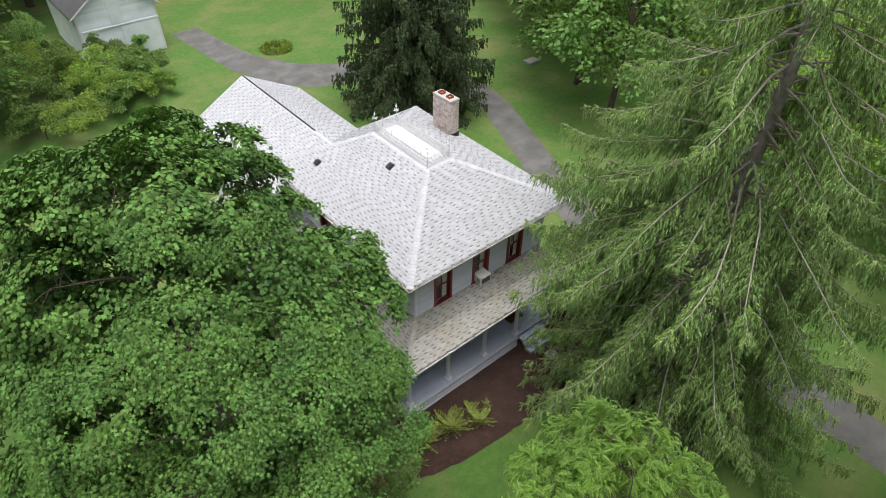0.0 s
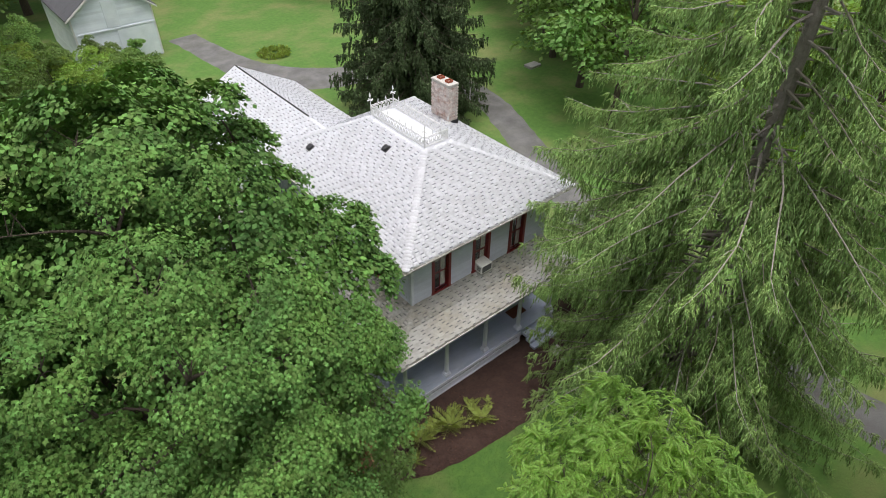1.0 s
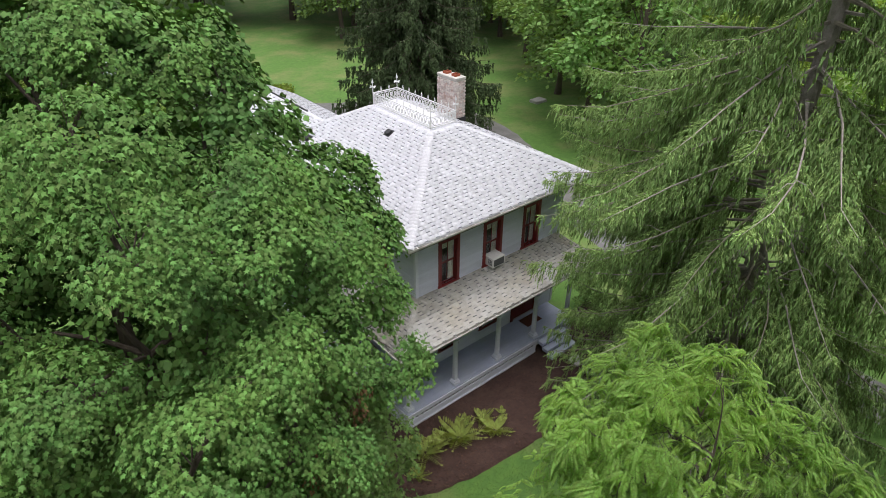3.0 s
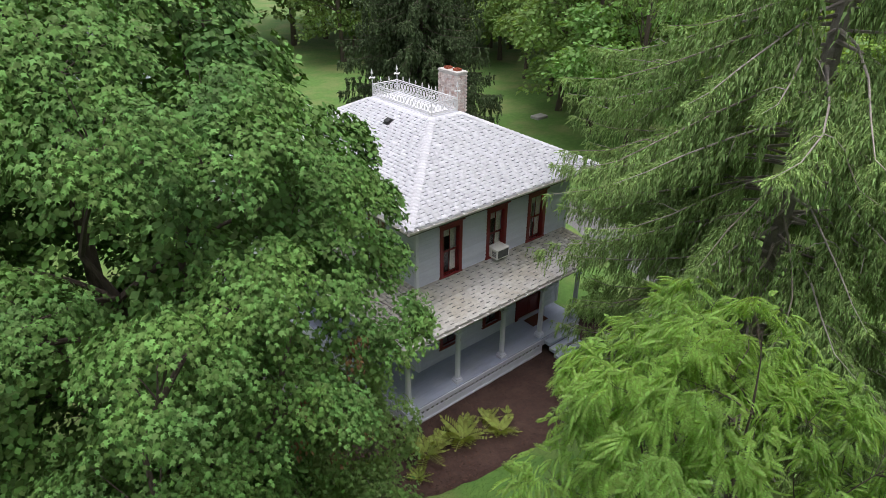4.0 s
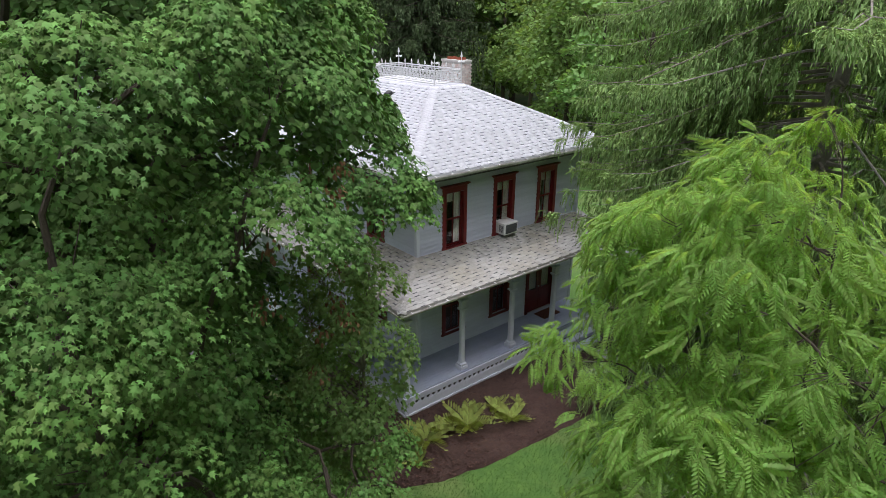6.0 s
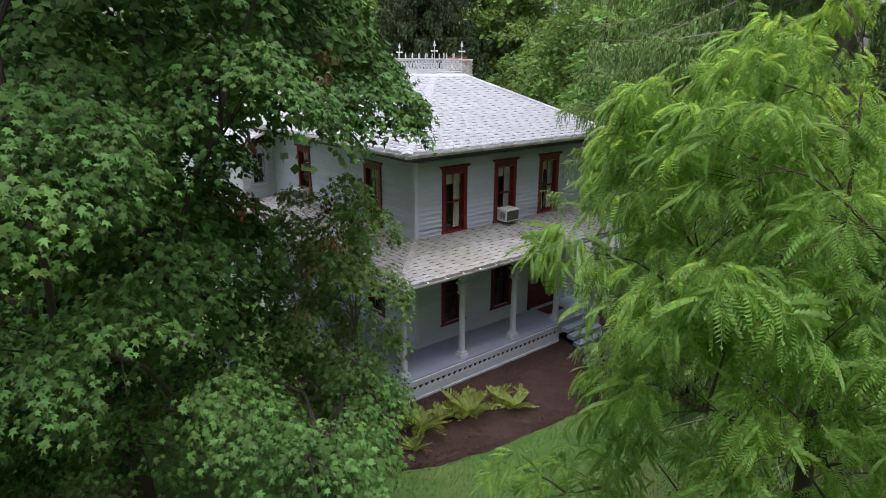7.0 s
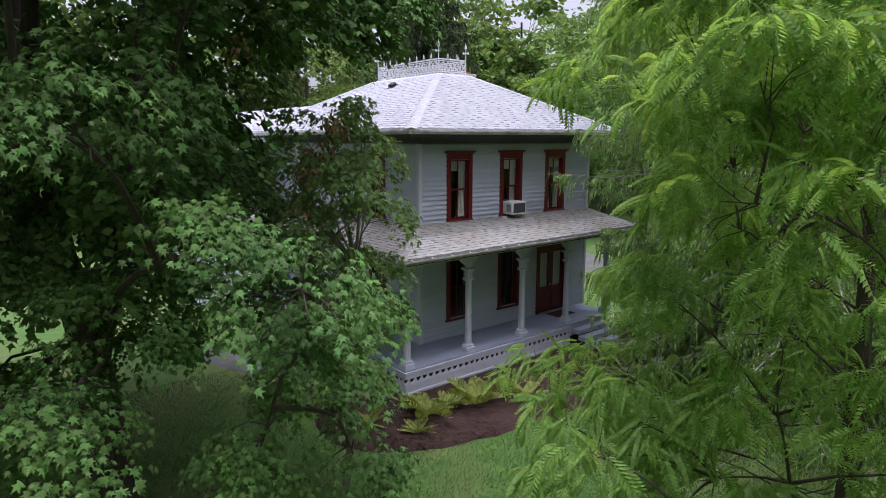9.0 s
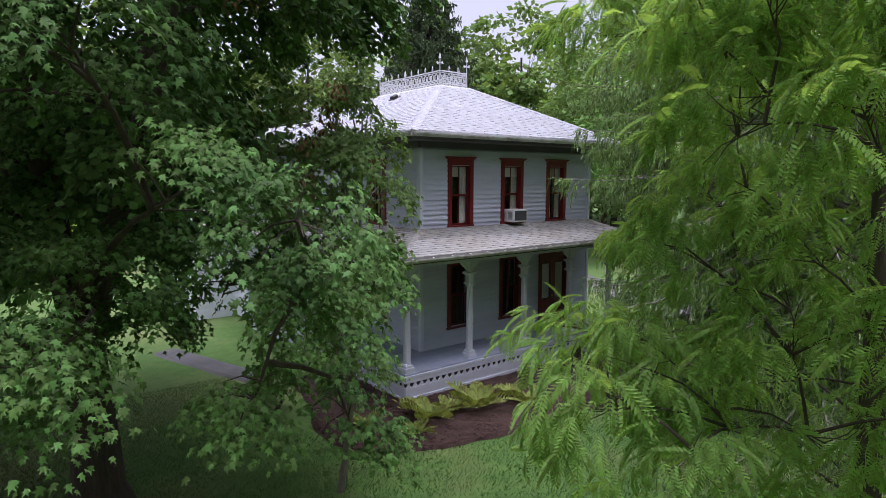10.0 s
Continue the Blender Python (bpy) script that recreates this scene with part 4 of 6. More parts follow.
# ---- barn, far things ----
def build_barn():
    b = empty("barn", "old white clapboard barn with dark shingled gable roof", "barn", at=(2.5, 47.3, 0))
    ang = 0.5
    M = pose(-1.31, 44.6, 0, 0, 0, ang)
    b.matrix_basis = M
    W, L, H, R = 6.75, 9.5, 4.5, 6.9
    def sub(n, bm, mat, parent=None):
        ob = part(n, bm, mat, None)
        ob.parent = parent or b
        return ob
    bm = bmesh.new()
    prism(bm, [(0, 0, -0.1), (W, 0, -0.1), (W, 0, H), (W / 2, 0, R), (0, 0, H)], (0, L, 0))
    bmesh.ops.recalc_face_normals(bm, faces=bm.faces[:])
    body = sub("body", bm, barn_white)
    for r in range(34):
        z = r * 0.2
        if z + 0.2 > R - 0.05:
            break
        half = W / 2 if z < H else max(0.1, W / 2 * (R - z - 0.1) / (R - H))
        bm = bmesh.new()
        prism(bm, [(W / 2 - half, 0, z), (W / 2 - half, -0.05, z), (W / 2 - half, -0.012, z + 0.21), (W / 2 - half, 0, z + 0.21)], (2 * half, 0, 0))
        sub("clapboard", bm, barn_white, body)
    for r in range(22):
        bm = bmesh.new()
        prism(bm, [(0, 0, r * 0.2), (-0.05, 0, r * 0.2), (-0.012, 0, r * 0.2 + 0.21), (0, 0, r * 0.2 + 0.21)], (0, L, 0))
        sub("clapboard", bm, barn_white, body)
    sub("barn_door", boxes((3.4, 6.55, -0.13, -0.05, 0.1, 2.85), bevel=0.01), barn_white)
    sub("door_track", boxes((0.3, 6.7, -0.15, -0.05, 2.9, 3.02)), barn_white)
    sub("loft_door", boxes((2.75, 3.85, -0.12, -0.05, 3.15, 5.3), bevel=0.01), barn_white)
    s = (R - H) / (W / 2)
    for sgn in (-1, 1):
        bm = bmesh.new()
        e = W / 2 + sgn * (W / 2 + 0.35)
        prism(bm, [(W / 2, -0.4, R + 0.02), (e, -0.4, H - 0.35 * s + 0.02), (e, -0.4, H - 0.35 * s + 0.12), (W / 2, -0.4, R + 0.14)], (0, L + 0.8, 0))
        bmesh.ops.recalc_face_normals(bm, faces=bm.faces[:])
        sub("roof_slope", bm, barn_roof)
        bm = bmesh.new()
        prism(bm, [(W / 2, -0.44, R - 0.08), (e, -0.44, H - 0.35 * s - 0.10), (e, -0.44, H - 0.35 * s + 0.06), (W / 2, -0.44, R + 0.08)], (0, 0.04, 0))
        bmesh.ops.recalc_face_normals(bm, faces=bm.faces[:])
        sub("bargeboard", bm, white_paint)
    for x0 in (0, W - 0.12):
        sub("corner_board", boxes((x0, x0 + 0.12, -0.05, 0.02, 0, H)), white_paint)


build_barn()


# ---- trees ----
TRI_TV = np.array([(0, 0, 0.03), (.50, .42, -.07), (.17, .50, 0), (0, 1.0, -.14), (-.17, .50, 0), (-.50, .42, -.07)], float)
TRI_TF = np.array([(0, i, i + 1) for i in range(1, 5)])
SIMPLE_TV = np.array([(0, 0, 0), (.28, .35, -.02), (.2, .75, -.06), (0, 1, -.14), (-.2, .75, -.06), (-.28, .35, -.02), (0, .45, .06)], float)
SIMPLE_TF = np.array([(6, i, (i + 1) % 6) for i in range(6)])
QUAD_TV = np.array([(0, 0, 0), (.34, .5, -.04), (0, 1, -.1), (-.34, .5, -.04)], float)
BROAD_TV = np.array([(0, 0, 0), (.47, .48, -.05), (0, 1, -.12), (-.47, .48, -.05)], float)
QUAD_TF = np.array([(0, 1, 2), (0, 2, 3)])


def frond_template(pairs=9, length=1.0, wide=0.20, fall=0.42, width=0.42, drop=0.32):
    vs, fs = [], []
    def rach(t):
        return np.array((0, t * length * (1 - .1 * t), -fall * t * t * length))
    for i in range(pairs * 2 + 1):
        t = 0.16 + 0.84 * (i // 2) / pairs
        s = (1 if i % 2 else -1) if i < pairs * 2 else 0
        p = rach(t)
        size = wide * (0.65 + 0.6 * math.sin(math.pi * min(1, t * 0.95)))
        d = np.array((s * 0.78, 0.5, -drop)) if s else np.array((0, 0.9, -0.5))
        d = d / np.linalg.norm(d) * size
        w = np.array((0.0, 0.13, 0.02)) * size / 0.3 if s else np.array((0.12, 0, 0)) * size / 0.3
        w = w * width
        o = len(vs)
        vs += [p, p + d * 0.45 + w + (0, 0, .01), p + d, p + d * 0.45 - w]
        fs += [(o, o + 1, o + 2), (o, o + 2, o + 3)]
    o = len(vs)
    for t in (0, .5, 1.0):
        p = rach(t)
        vs += [p + (0.008, 0, 0), p - (0.008, 0, 0)]
    fs += [(o, o + 1, o + 3), (o, o + 3, o + 2), (o + 2, o + 3, o + 5), (o + 2, o + 5, o + 4)]
    return np.array(vs), np.array(fs)


def clump_leaves(rs, centre, radius, flat, n, axis, size, droop=0.55):
    """Places, tips and normals of the leaves of one bough's clump: thick on its upper and outer face."""
    d = unit(rs.normal(size=(n, 3)))
    d[:, 2] = np.where(d[:, 2] < -0.25, -d[:, 2] * 0.7, d[:, 2])
    r = radius * np.where(rs.uniform(size=n) < 0.8, rs.uniform(0.78, 1.0, n), rs.uniform(0.3, 0.8, n))
    p = d * r[:, None]
    p[:, 2] *= flat
    out = centre - axis
    out[2] = 0
    out = out / (np.linalg.norm(out) + 1e-6)
    p[:, 2] -= 0.16 * ((p[:, :2] @ out[:2]) / radius + 1) ** 2 * radius * 0.45
    tips = d * 0.8 + out * 0.5 + rs.normal(0, .35, (n, 3))
    tips[:, 2] -= droop
    nor = np.array((0, 0, 0.3)) + d + rs.normal(0, .3, (n, 3))
    return p + centre, tips, nor, size * rs.uniform(0.7, 1.25, n)


def leafy_tree(name, label, base, trunk_h, trunk_r, clumps, leaf_n, leaf_size, tv, tf, mat, seed, limbs=9, lean=(0, 0), flat=0.55, category="tree", bark_mat=None, droop=0.55, apart=True):
    """A tree with its trunk, limbs to its boughs, and a crown of leaf clumps (x, y, z, radius)."""
    rs = np.random.RandomState(seed)
    t = empty(name, label, category, at=base)
    clumps = np.array(clumps, float)
    bm = bmesh.new()
    pts = [Vector((base[0] + lean[0] * f + 0.12 * math.sin(f * 5 + seed), base[1] + lean[1] * f + 0.1 * math.cos(f * 4 + seed), base[2] - 0.1 + trunk_h * f)) for f in np.linspace(0, 1, 9)]
    tube(bm, pts, [trunk_r * (1.35 if i == 0 else 1) * (1 - 0.6 * i / 8) for i in range(9)], 12)
    order = rs.permutation(len(clumps))[:limbs * 4]
    stem = bm
    for k in order:
        bm = bmesh.new() if apart else stem
        c = Vector(clumps[k, :3])
        f = min(0.95, max(0.25, 0.25 + 0.5 * (c.z - base[2]) / max(trunk_h, 1)))
        s = pts[int(f * 8)]
        mid = s.lerp(c, 0.5) + Vector((0, 0, 0.12 * (c - s).length))
        q1 = s.lerp(mid, 0.5) + Vector((rs.normal(0, .1), rs.normal(0, .1), .05))
        r0 = trunk_r * 0.30 * (1 - 0.5 * f)
        tube(bm, [s, q1, mid, mid.lerp(c, 0.55) + Vector((rs.normal(0, .12), rs.normal(0, .12), 0)), c], [r0, r0 * .75, r0 * .5, r0 * .3, 0.012], 6)
        for j in range(3):
            e = c + Vector(rs.normal(0, 1, 3)).normalized() * clumps[k, 3] * 0.8
            tube(bm, [mid.lerp(c, 0.6 + 0.1 * j), (mid.lerp(c, 0.8) + e) / 2, e], [r0 * .25, r0 * .14, 0.006], 4)
        if apart:
            part("limb", bm, bark_mat or bark, t)
    part("trunk", stem, bark_mat or bark, t)
    ws = clumps[:, 3] ** 2
    ws = ws / ws.sum()
    got = []
    axis = np.array((base[0] + lean[0], base[1] + lean[1], 0.0))
    for c, w in zip(clumps, ws):
        got.append(clump_leaves(rs, c[:3].copy(), c[3], flat, max(12, int(leaf_n * w)), axis, leaf_size, droop))
    P, T, N, S = (np.concatenate(z) for z in zip(*got))
    v, f = scatter(tv, tf, P, T, N, S)
    array_mesh("crown", v, f, mat, t, kind="stuff")
    return t


def shell_clumps(rs, centre, radii, n, size, zmin=-0.8, inner=0.25, keep=None, depth=0.82, gap=0.0):
    out = []
    i = 0
    while len(out) < n and i < n * 40:
        i += 1
        d = unit(rs.normal(size=3))
        if d[2] < zmin:
            continue
        r = rs.uniform(depth, 1.0) if rs.uniform() > inner else rs.uniform(0.45, 0.8)
        lump = 1 + 0.10 * noise.noise(Vector(d * 2.3) + Vector((centre[0], centre[1], 0)))
        p = np.array(centre) + d * np.array(radii) * r * lump
        if keep and not keep(p):
            continue
        if gap and any(np.linalg.norm(p - np.array(q[:3])) < gap for q in out):
            continue
        out.append((*p, size * rs.uniform(0.75, 1.3)))
    return out


def lobed_clumps(rs, lobes, per, size, axis, keep=None, under=-0.45, gap=0.0):
    """Small clumps over the upper and outer face of each billow of a crown."""
    out = []
    for x, y, z, r in lobes:
        o = np.array((x - axis[0], y - axis[1], 0.0))
        o = o / (np.linalg.norm(o) + 1e-6)
        m, i, mine = max(3, int(per * (r / 1.6) ** 2)), 0, []
        while m > 0 and i < 400:
            i += 1
            d = unit(rs.normal(size=3) + o * 0.5 + np.array((0, 0, 0.35)))
            if d[2] < under:
                continue
            p = np.array((x, y, z)) + d * r * rs.uniform(0.86, 1.0) * np.array((1, 1, 0.85))
            if keep and not keep(p):
                continue
            if gap and any(np.linalg.norm(p - k) < gap for k in mine):
                continue
            mine.append(p)
            out.append((*p, size * rs.uniform(0.7, 1.3)))
            m -= 1
        out.append((x, y, z, r * 0.6))
    return out


def spruce(name, label, base, height, profile, seed, mat, top_mat, boughs=230, low=1.0, droop=0.34, lat_step=0.22, strand_step=0.12, strand=0.8, wide=0.045, crest=4, apart=True, keep=None, trunk_r=0.36, long_boughs=(), wood=None):
    """A drooping spruce: straight trunk, irregular sagging boughs, side shoots along each bough and curtains of thin twigs hanging from them.
    profile: heights and the reach of the boughs there."""
    rs = np.random.RandomState(seed)
    t = empty(name, label, "spruce tree", at=base)
    b = np.array(base, float)
    bm = bmesh.new()
    f = np.linspace(0, 1, 14)
    tube(bm, [(b[0] + 0.1 * math.sin(5 * k), b[1] + 0.08 * math.cos(4 * k), b[2] + height * k - 0.15) for k in f], [trunk_r * (1 - k) ** 0.8 * (1.3 if k == 0 else 1) + 0.03 for k in f], 12)
    up = np.array((0, 0, 1.0))
    hang, young = [], []
    for k in range(boughs + len(long_boughs)):
        u = (k + rs.uniform()) / boughs
        z = low + (height - 0.6 - low) * u ** 1.3
        a = k * 2.39996 + rs.normal(0, .22)
        reach = float(np.interp(z, *profile))
        L = reach * rs.uniform(0.74, 1.1)
        if keep and 9 < z < 19 and abs((math.degrees(a) - 199 + 180) % 360 - 180) < 17 and k % 5:
            L *= 0.35
        if k >= boughs:
            z, a, L = long_boughs[k - boughs]
            a = radians(a)
        o = np.array((math.cos(a), math.sin(a), 0.0))
        sag = droop * rs.uniform(0.55, 1.45) * (1.3 - 0.6 * z / height)
        while keep and L > 1.2 and not keep(b + o * L + up * (z - 0.9 * sag * L), z):
            L *= 0.94
        side = np.array((-o[1], o[0], 0.0))
        start = b + up * (z + rs.normal(0, .15))
        bend = rs.normal(0, .13)
        wob = rs.uniform(0, 6.28)
        def at(s):
            s = np.asarray(s, float)[..., None]
            return start + o * L * s + side * (bend * L * s * s + 0.05 * L * np.sin(5 * s + wob) * s) + up * L * (0.16 * s - sag * (s ** 1.5) * 1.5 + 0.6 * sag * s ** 4)
        bb = bmesh.new() if apart else bm
        tube(bb, [tuple(p) for p in at(np.linspace(0, 1, 6))], [0.045 * (0.5 + L / 7), 0.036, 0.029, 0.022, 0.013, 0.004], 5)
        # a few bare grey side branches
        if apart:
            for j in range(rs.randint(1, 4)):
                s0 = rs.uniform(0.15, 0.7)
                p0 = at(s0)
                d = side * rs.choice((-1, 1)) * rs.uniform(0.3, 0.9) + o * 0.6 + up * rs.uniform(-0.5, 0.15)
                l = rs.uniform(0.5, 1.3)
                tube(bb, [tuple(p0), tuple(p0 + d * l * 0.5 + up * 0.06), tuple(p0 + d * l - up * 0.1 * l)], [0.016, 0.011, 0.004], 4)
            part("bough", bb, twig_bark if rs.uniform() < 0.45 else spruce_bark, t)
        n = max(8, int(L * 0.86 / lat_step)) * 2
        s = rs.uniform(0.16, 1.0, n) ** 0.85
        sd = np.where(np.arange(n) % 2, 1.0, -1.0)
        l2 = (0.16 + 0.17 * L * (1.04 - s) * s ** 0.3) * rs.uniform(0.5, 1.25, n)
        way = side * sd[:, None] * rs.uniform(0.5, 0.95, n)[:, None] + o * rs.uniform(0.35, 0.8, n)[:, None] + rs.normal(0, .12, (n, 3))
        way = unit(way)
        root = at(s)
        m = np.maximum(2, (l2 / strand_step).astype(int))
        idx = np.repeat(np.arange(n), m)
        q = rs.uniform(0.02, 1.0, len(idx))
        p = root[idx] + way[idx] * (l2[idx] * q)[:, None] - up * (0.55 * l2[idx] * q * q)[:, None]
        tip = way[idx] * 0.12 + o * 0.10 - up + rs.normal(0, .09, (len(idx), 3))
        hang.append((p, tip, rs.normal(size=(len(idx), 3)), strand * rs.uniform(0.35, 1.2, len(idx)) * (0.5 + 0.55 * (1 - s[idx])) * min(1.0, 0.4 + L / 6)))
        idx = np.repeat(np.arange(n), crest)
        q = rs.uniform(-0.1, 1.0, len(idx))
        p = root[idx] + way[idx] * (l2[idx] * q)[:, None] - up * (0.5 * l2[idx] * q * np.abs(q))[:, None] + up * 0.02
        tip = way[idx] * 0.75 + o * 0.4 - up * rs.uniform(0.2, 1.0, len(idx))[:, None] + rs.normal(0, .25, (len(idx), 3))
        young.append((p, tip, up + rs.normal(0, .5, (len(idx), 3)), rs.uniform(0.09, 0.2, len(idx)) * strand / 0.8))
    part("trunk", bm, wood or spruce_bark, t)
    for nm, rows, tpl, mt in (("hanging_foliage", hang, strand_template(1, 7, 0.26, wide), mat), ("young_foliage", young, strand_template(2, 5, 0.40, wide * 1.5), top_mat)):
        P, T, N, S = (np.concatenate(c) for c in zip(*rows))
        array_mesh(nm, *scatter(*tpl, P, T, N, S), mt, t, kind="stuff")
    return t


def strand_template(seed, n, needle, wide):
    """A hanging spruce twig, 1 long: slim tufts one below the other, turned all ways."""
    rs = np.random.RandomState(seed)
    vs, fs = [], []
    for i in range(n):
        t = (i + 0.1) / n * (1 - needle * 0.6)
        a = i * 2.4 + seed
        p = np.array((0.03 * math.sin(4 * t), t, 0.03 * math.cos(3 * t)))
        d = np.array((math.cos(a) * 0.30, 1.0, math.sin(a) * 0.30)) * needle * rs.uniform(0.85, 1.2)
        w = np.array((-math.sin(a), 0.0, math.cos(a))) * wide * (1.15 - 0.6 * t)
        o = len(vs)
        vs += [p + w, p - w, p + d]
        fs.append((o, o + 1, o + 2))
    return np.array(vs), np.array(fs)


def bearing(p):
    """The bearing and distance of a place from the open middle of the lawn."""
    return math.degrees(math.atan2(p[0] + 10.4, p[1] + 14)), math.hypot(p[0] + 10.4, p[1] + 14)


# the great maple beside the house
def maple_keep(p):
    """Whether a bough keeps clear of the house, the lawn below and the gaps between the tiers of boughs."""
    x, y, z = p
    a, far = bearing(p)
    if not (far > 9 and 5.8 < z < 8.6 and a < 18.5) and a > float(np.interp(z, (2.0, 3.0, 4.0, 5.8, 6.1, 8.0, 8.4, 9.0, 9.9, 10.6, 11.2, 12.2, 13.0, 14.0, 16.0), (23, 24.5, 25.5, 25.5, 14, 15, 30, 30.5, 29.5, 27, 25.5, 23.5, 21, 17.5, 11))):
        return False
    if x < float(np.interp(z, (4, 8, 11, 13, 16), (-13.5, -13.0, -12.4, -11.4, -10.6))):
        return False
    if z < 2.9 or far < 5.3:
        return False
    if far < 9 and (z < 4.3 and 7 < a < 17 or 4.6 < z < 6.5 and a < 14 or 7.3 < z < 8.4 and a < 20):
        return False
    if far > 8.5 and z < (2.6 if a < 13 else 5.2):
        return False
    return not (x > -3.4 and y > -2.8 and z < 10.5) and not (z < 6.0 and x > -6.0 and y > -2.5)


def crown_lobes(rs, centre, radii, keep, gap, size, n=3000, low=-0.75):
    """Billows over the outside of a crown, bulging and receding in large lumps."""
    out = []
    for _ in range(n):
        d = unit(rs.normal(size=3))
        if d[2] < low:
            continue
        lump = 1 + 0.2 * noise.noise(Vector(d * 2.6) + Vector((4.2, 1.7, 0.3)))
        p = np.array(centre) + d * np.array(radii) * lump * rs.uniform(0.84, 0.97)
        back = p[1] > 1.5 and p[2] < 11
        if keep(p) and all(np.linalg.norm(p - q[:3]) > gap * (1.5 if back else 1) for q in out):
            out.append(np.array((*p, size * rs.uniform(0.75, 1.2) * (0.72 if p[2] < 6.6 else 1) * (1.3 if back else 1))))
    return out


def tassels(rs, lobes, axis, per, leaves, leaf, flat=0.78, reach=0.42, slack=0.85, thin=1.0, tufts=13):
    """Leaves of drooping shoots that clothe the top and the outer side of each billow: places, tips, normals, sizes."""
    got = []
    for x, y, z, r in lobes:
        o = unit(np.array((x - axis[0], y - axis[1], 0.0)) + 1e-6)
        m = int(per * r * r * 6 * (thin if z < 7.2 else 1))
        d = unit(rs.normal(size=(m, 3)) + o * 0.55 + np.array((0, 0, 0.45)))
        d = d[d[:, 2] > -0.2]
        m = len(d)
        # shoots gather in tufts, with gaps between them
        heads = d[:max(3, int(tufts * r * r))]
        d = unit(heads[rs.randint(0, len(heads), m)] + rs.normal(0, 0.20 / r, (m, 3)))
        ragged = rs.uniform(0.72, 1.06, m)
        c = np.array((x, y, z)) + d * r * ragged[:, None] * (1, 1, flat)
        out = unit(d * (1, 1, 0.3) + o * 0.5 + rs.normal(0, .35, (m, 3)) * (1, 1, 0.4))
        side = unit(np.cross(out, (0, 0, 1.0)))
        k = np.repeat(np.arange(m), leaves)
        n = len(k)
        t = rs.uniform(0, 1, n)
        sd = rs.choice((-1.0, 1.0), n)
        l = reach * rs.uniform(0.6, 1.2, m)[k]
        p = c[k] + out[k] * (l * t)[:, None] + side[k] * (sd * rs.uniform(0.01, 0.13, n))[:, None]
        p[:, 2] -= slack * l * t * t + rs.uniform(0, 0.07, n)
        tip = out[k] * 0.55 + side[k] * (sd * 0.6)[:, None] + rs.normal(0, .35, (n, 3))
        tip[:, 2] -= 0.75
        nor = out[k] * 0.45 + np.array((0, 0, 0.85)) + rs.normal(0, .33, (n, 3))
        got.append((p, tip, nor, leaf * rs.uniform(0.65, 1.25, n)))
    return [np.concatenate(q) for q in zip(*got)]


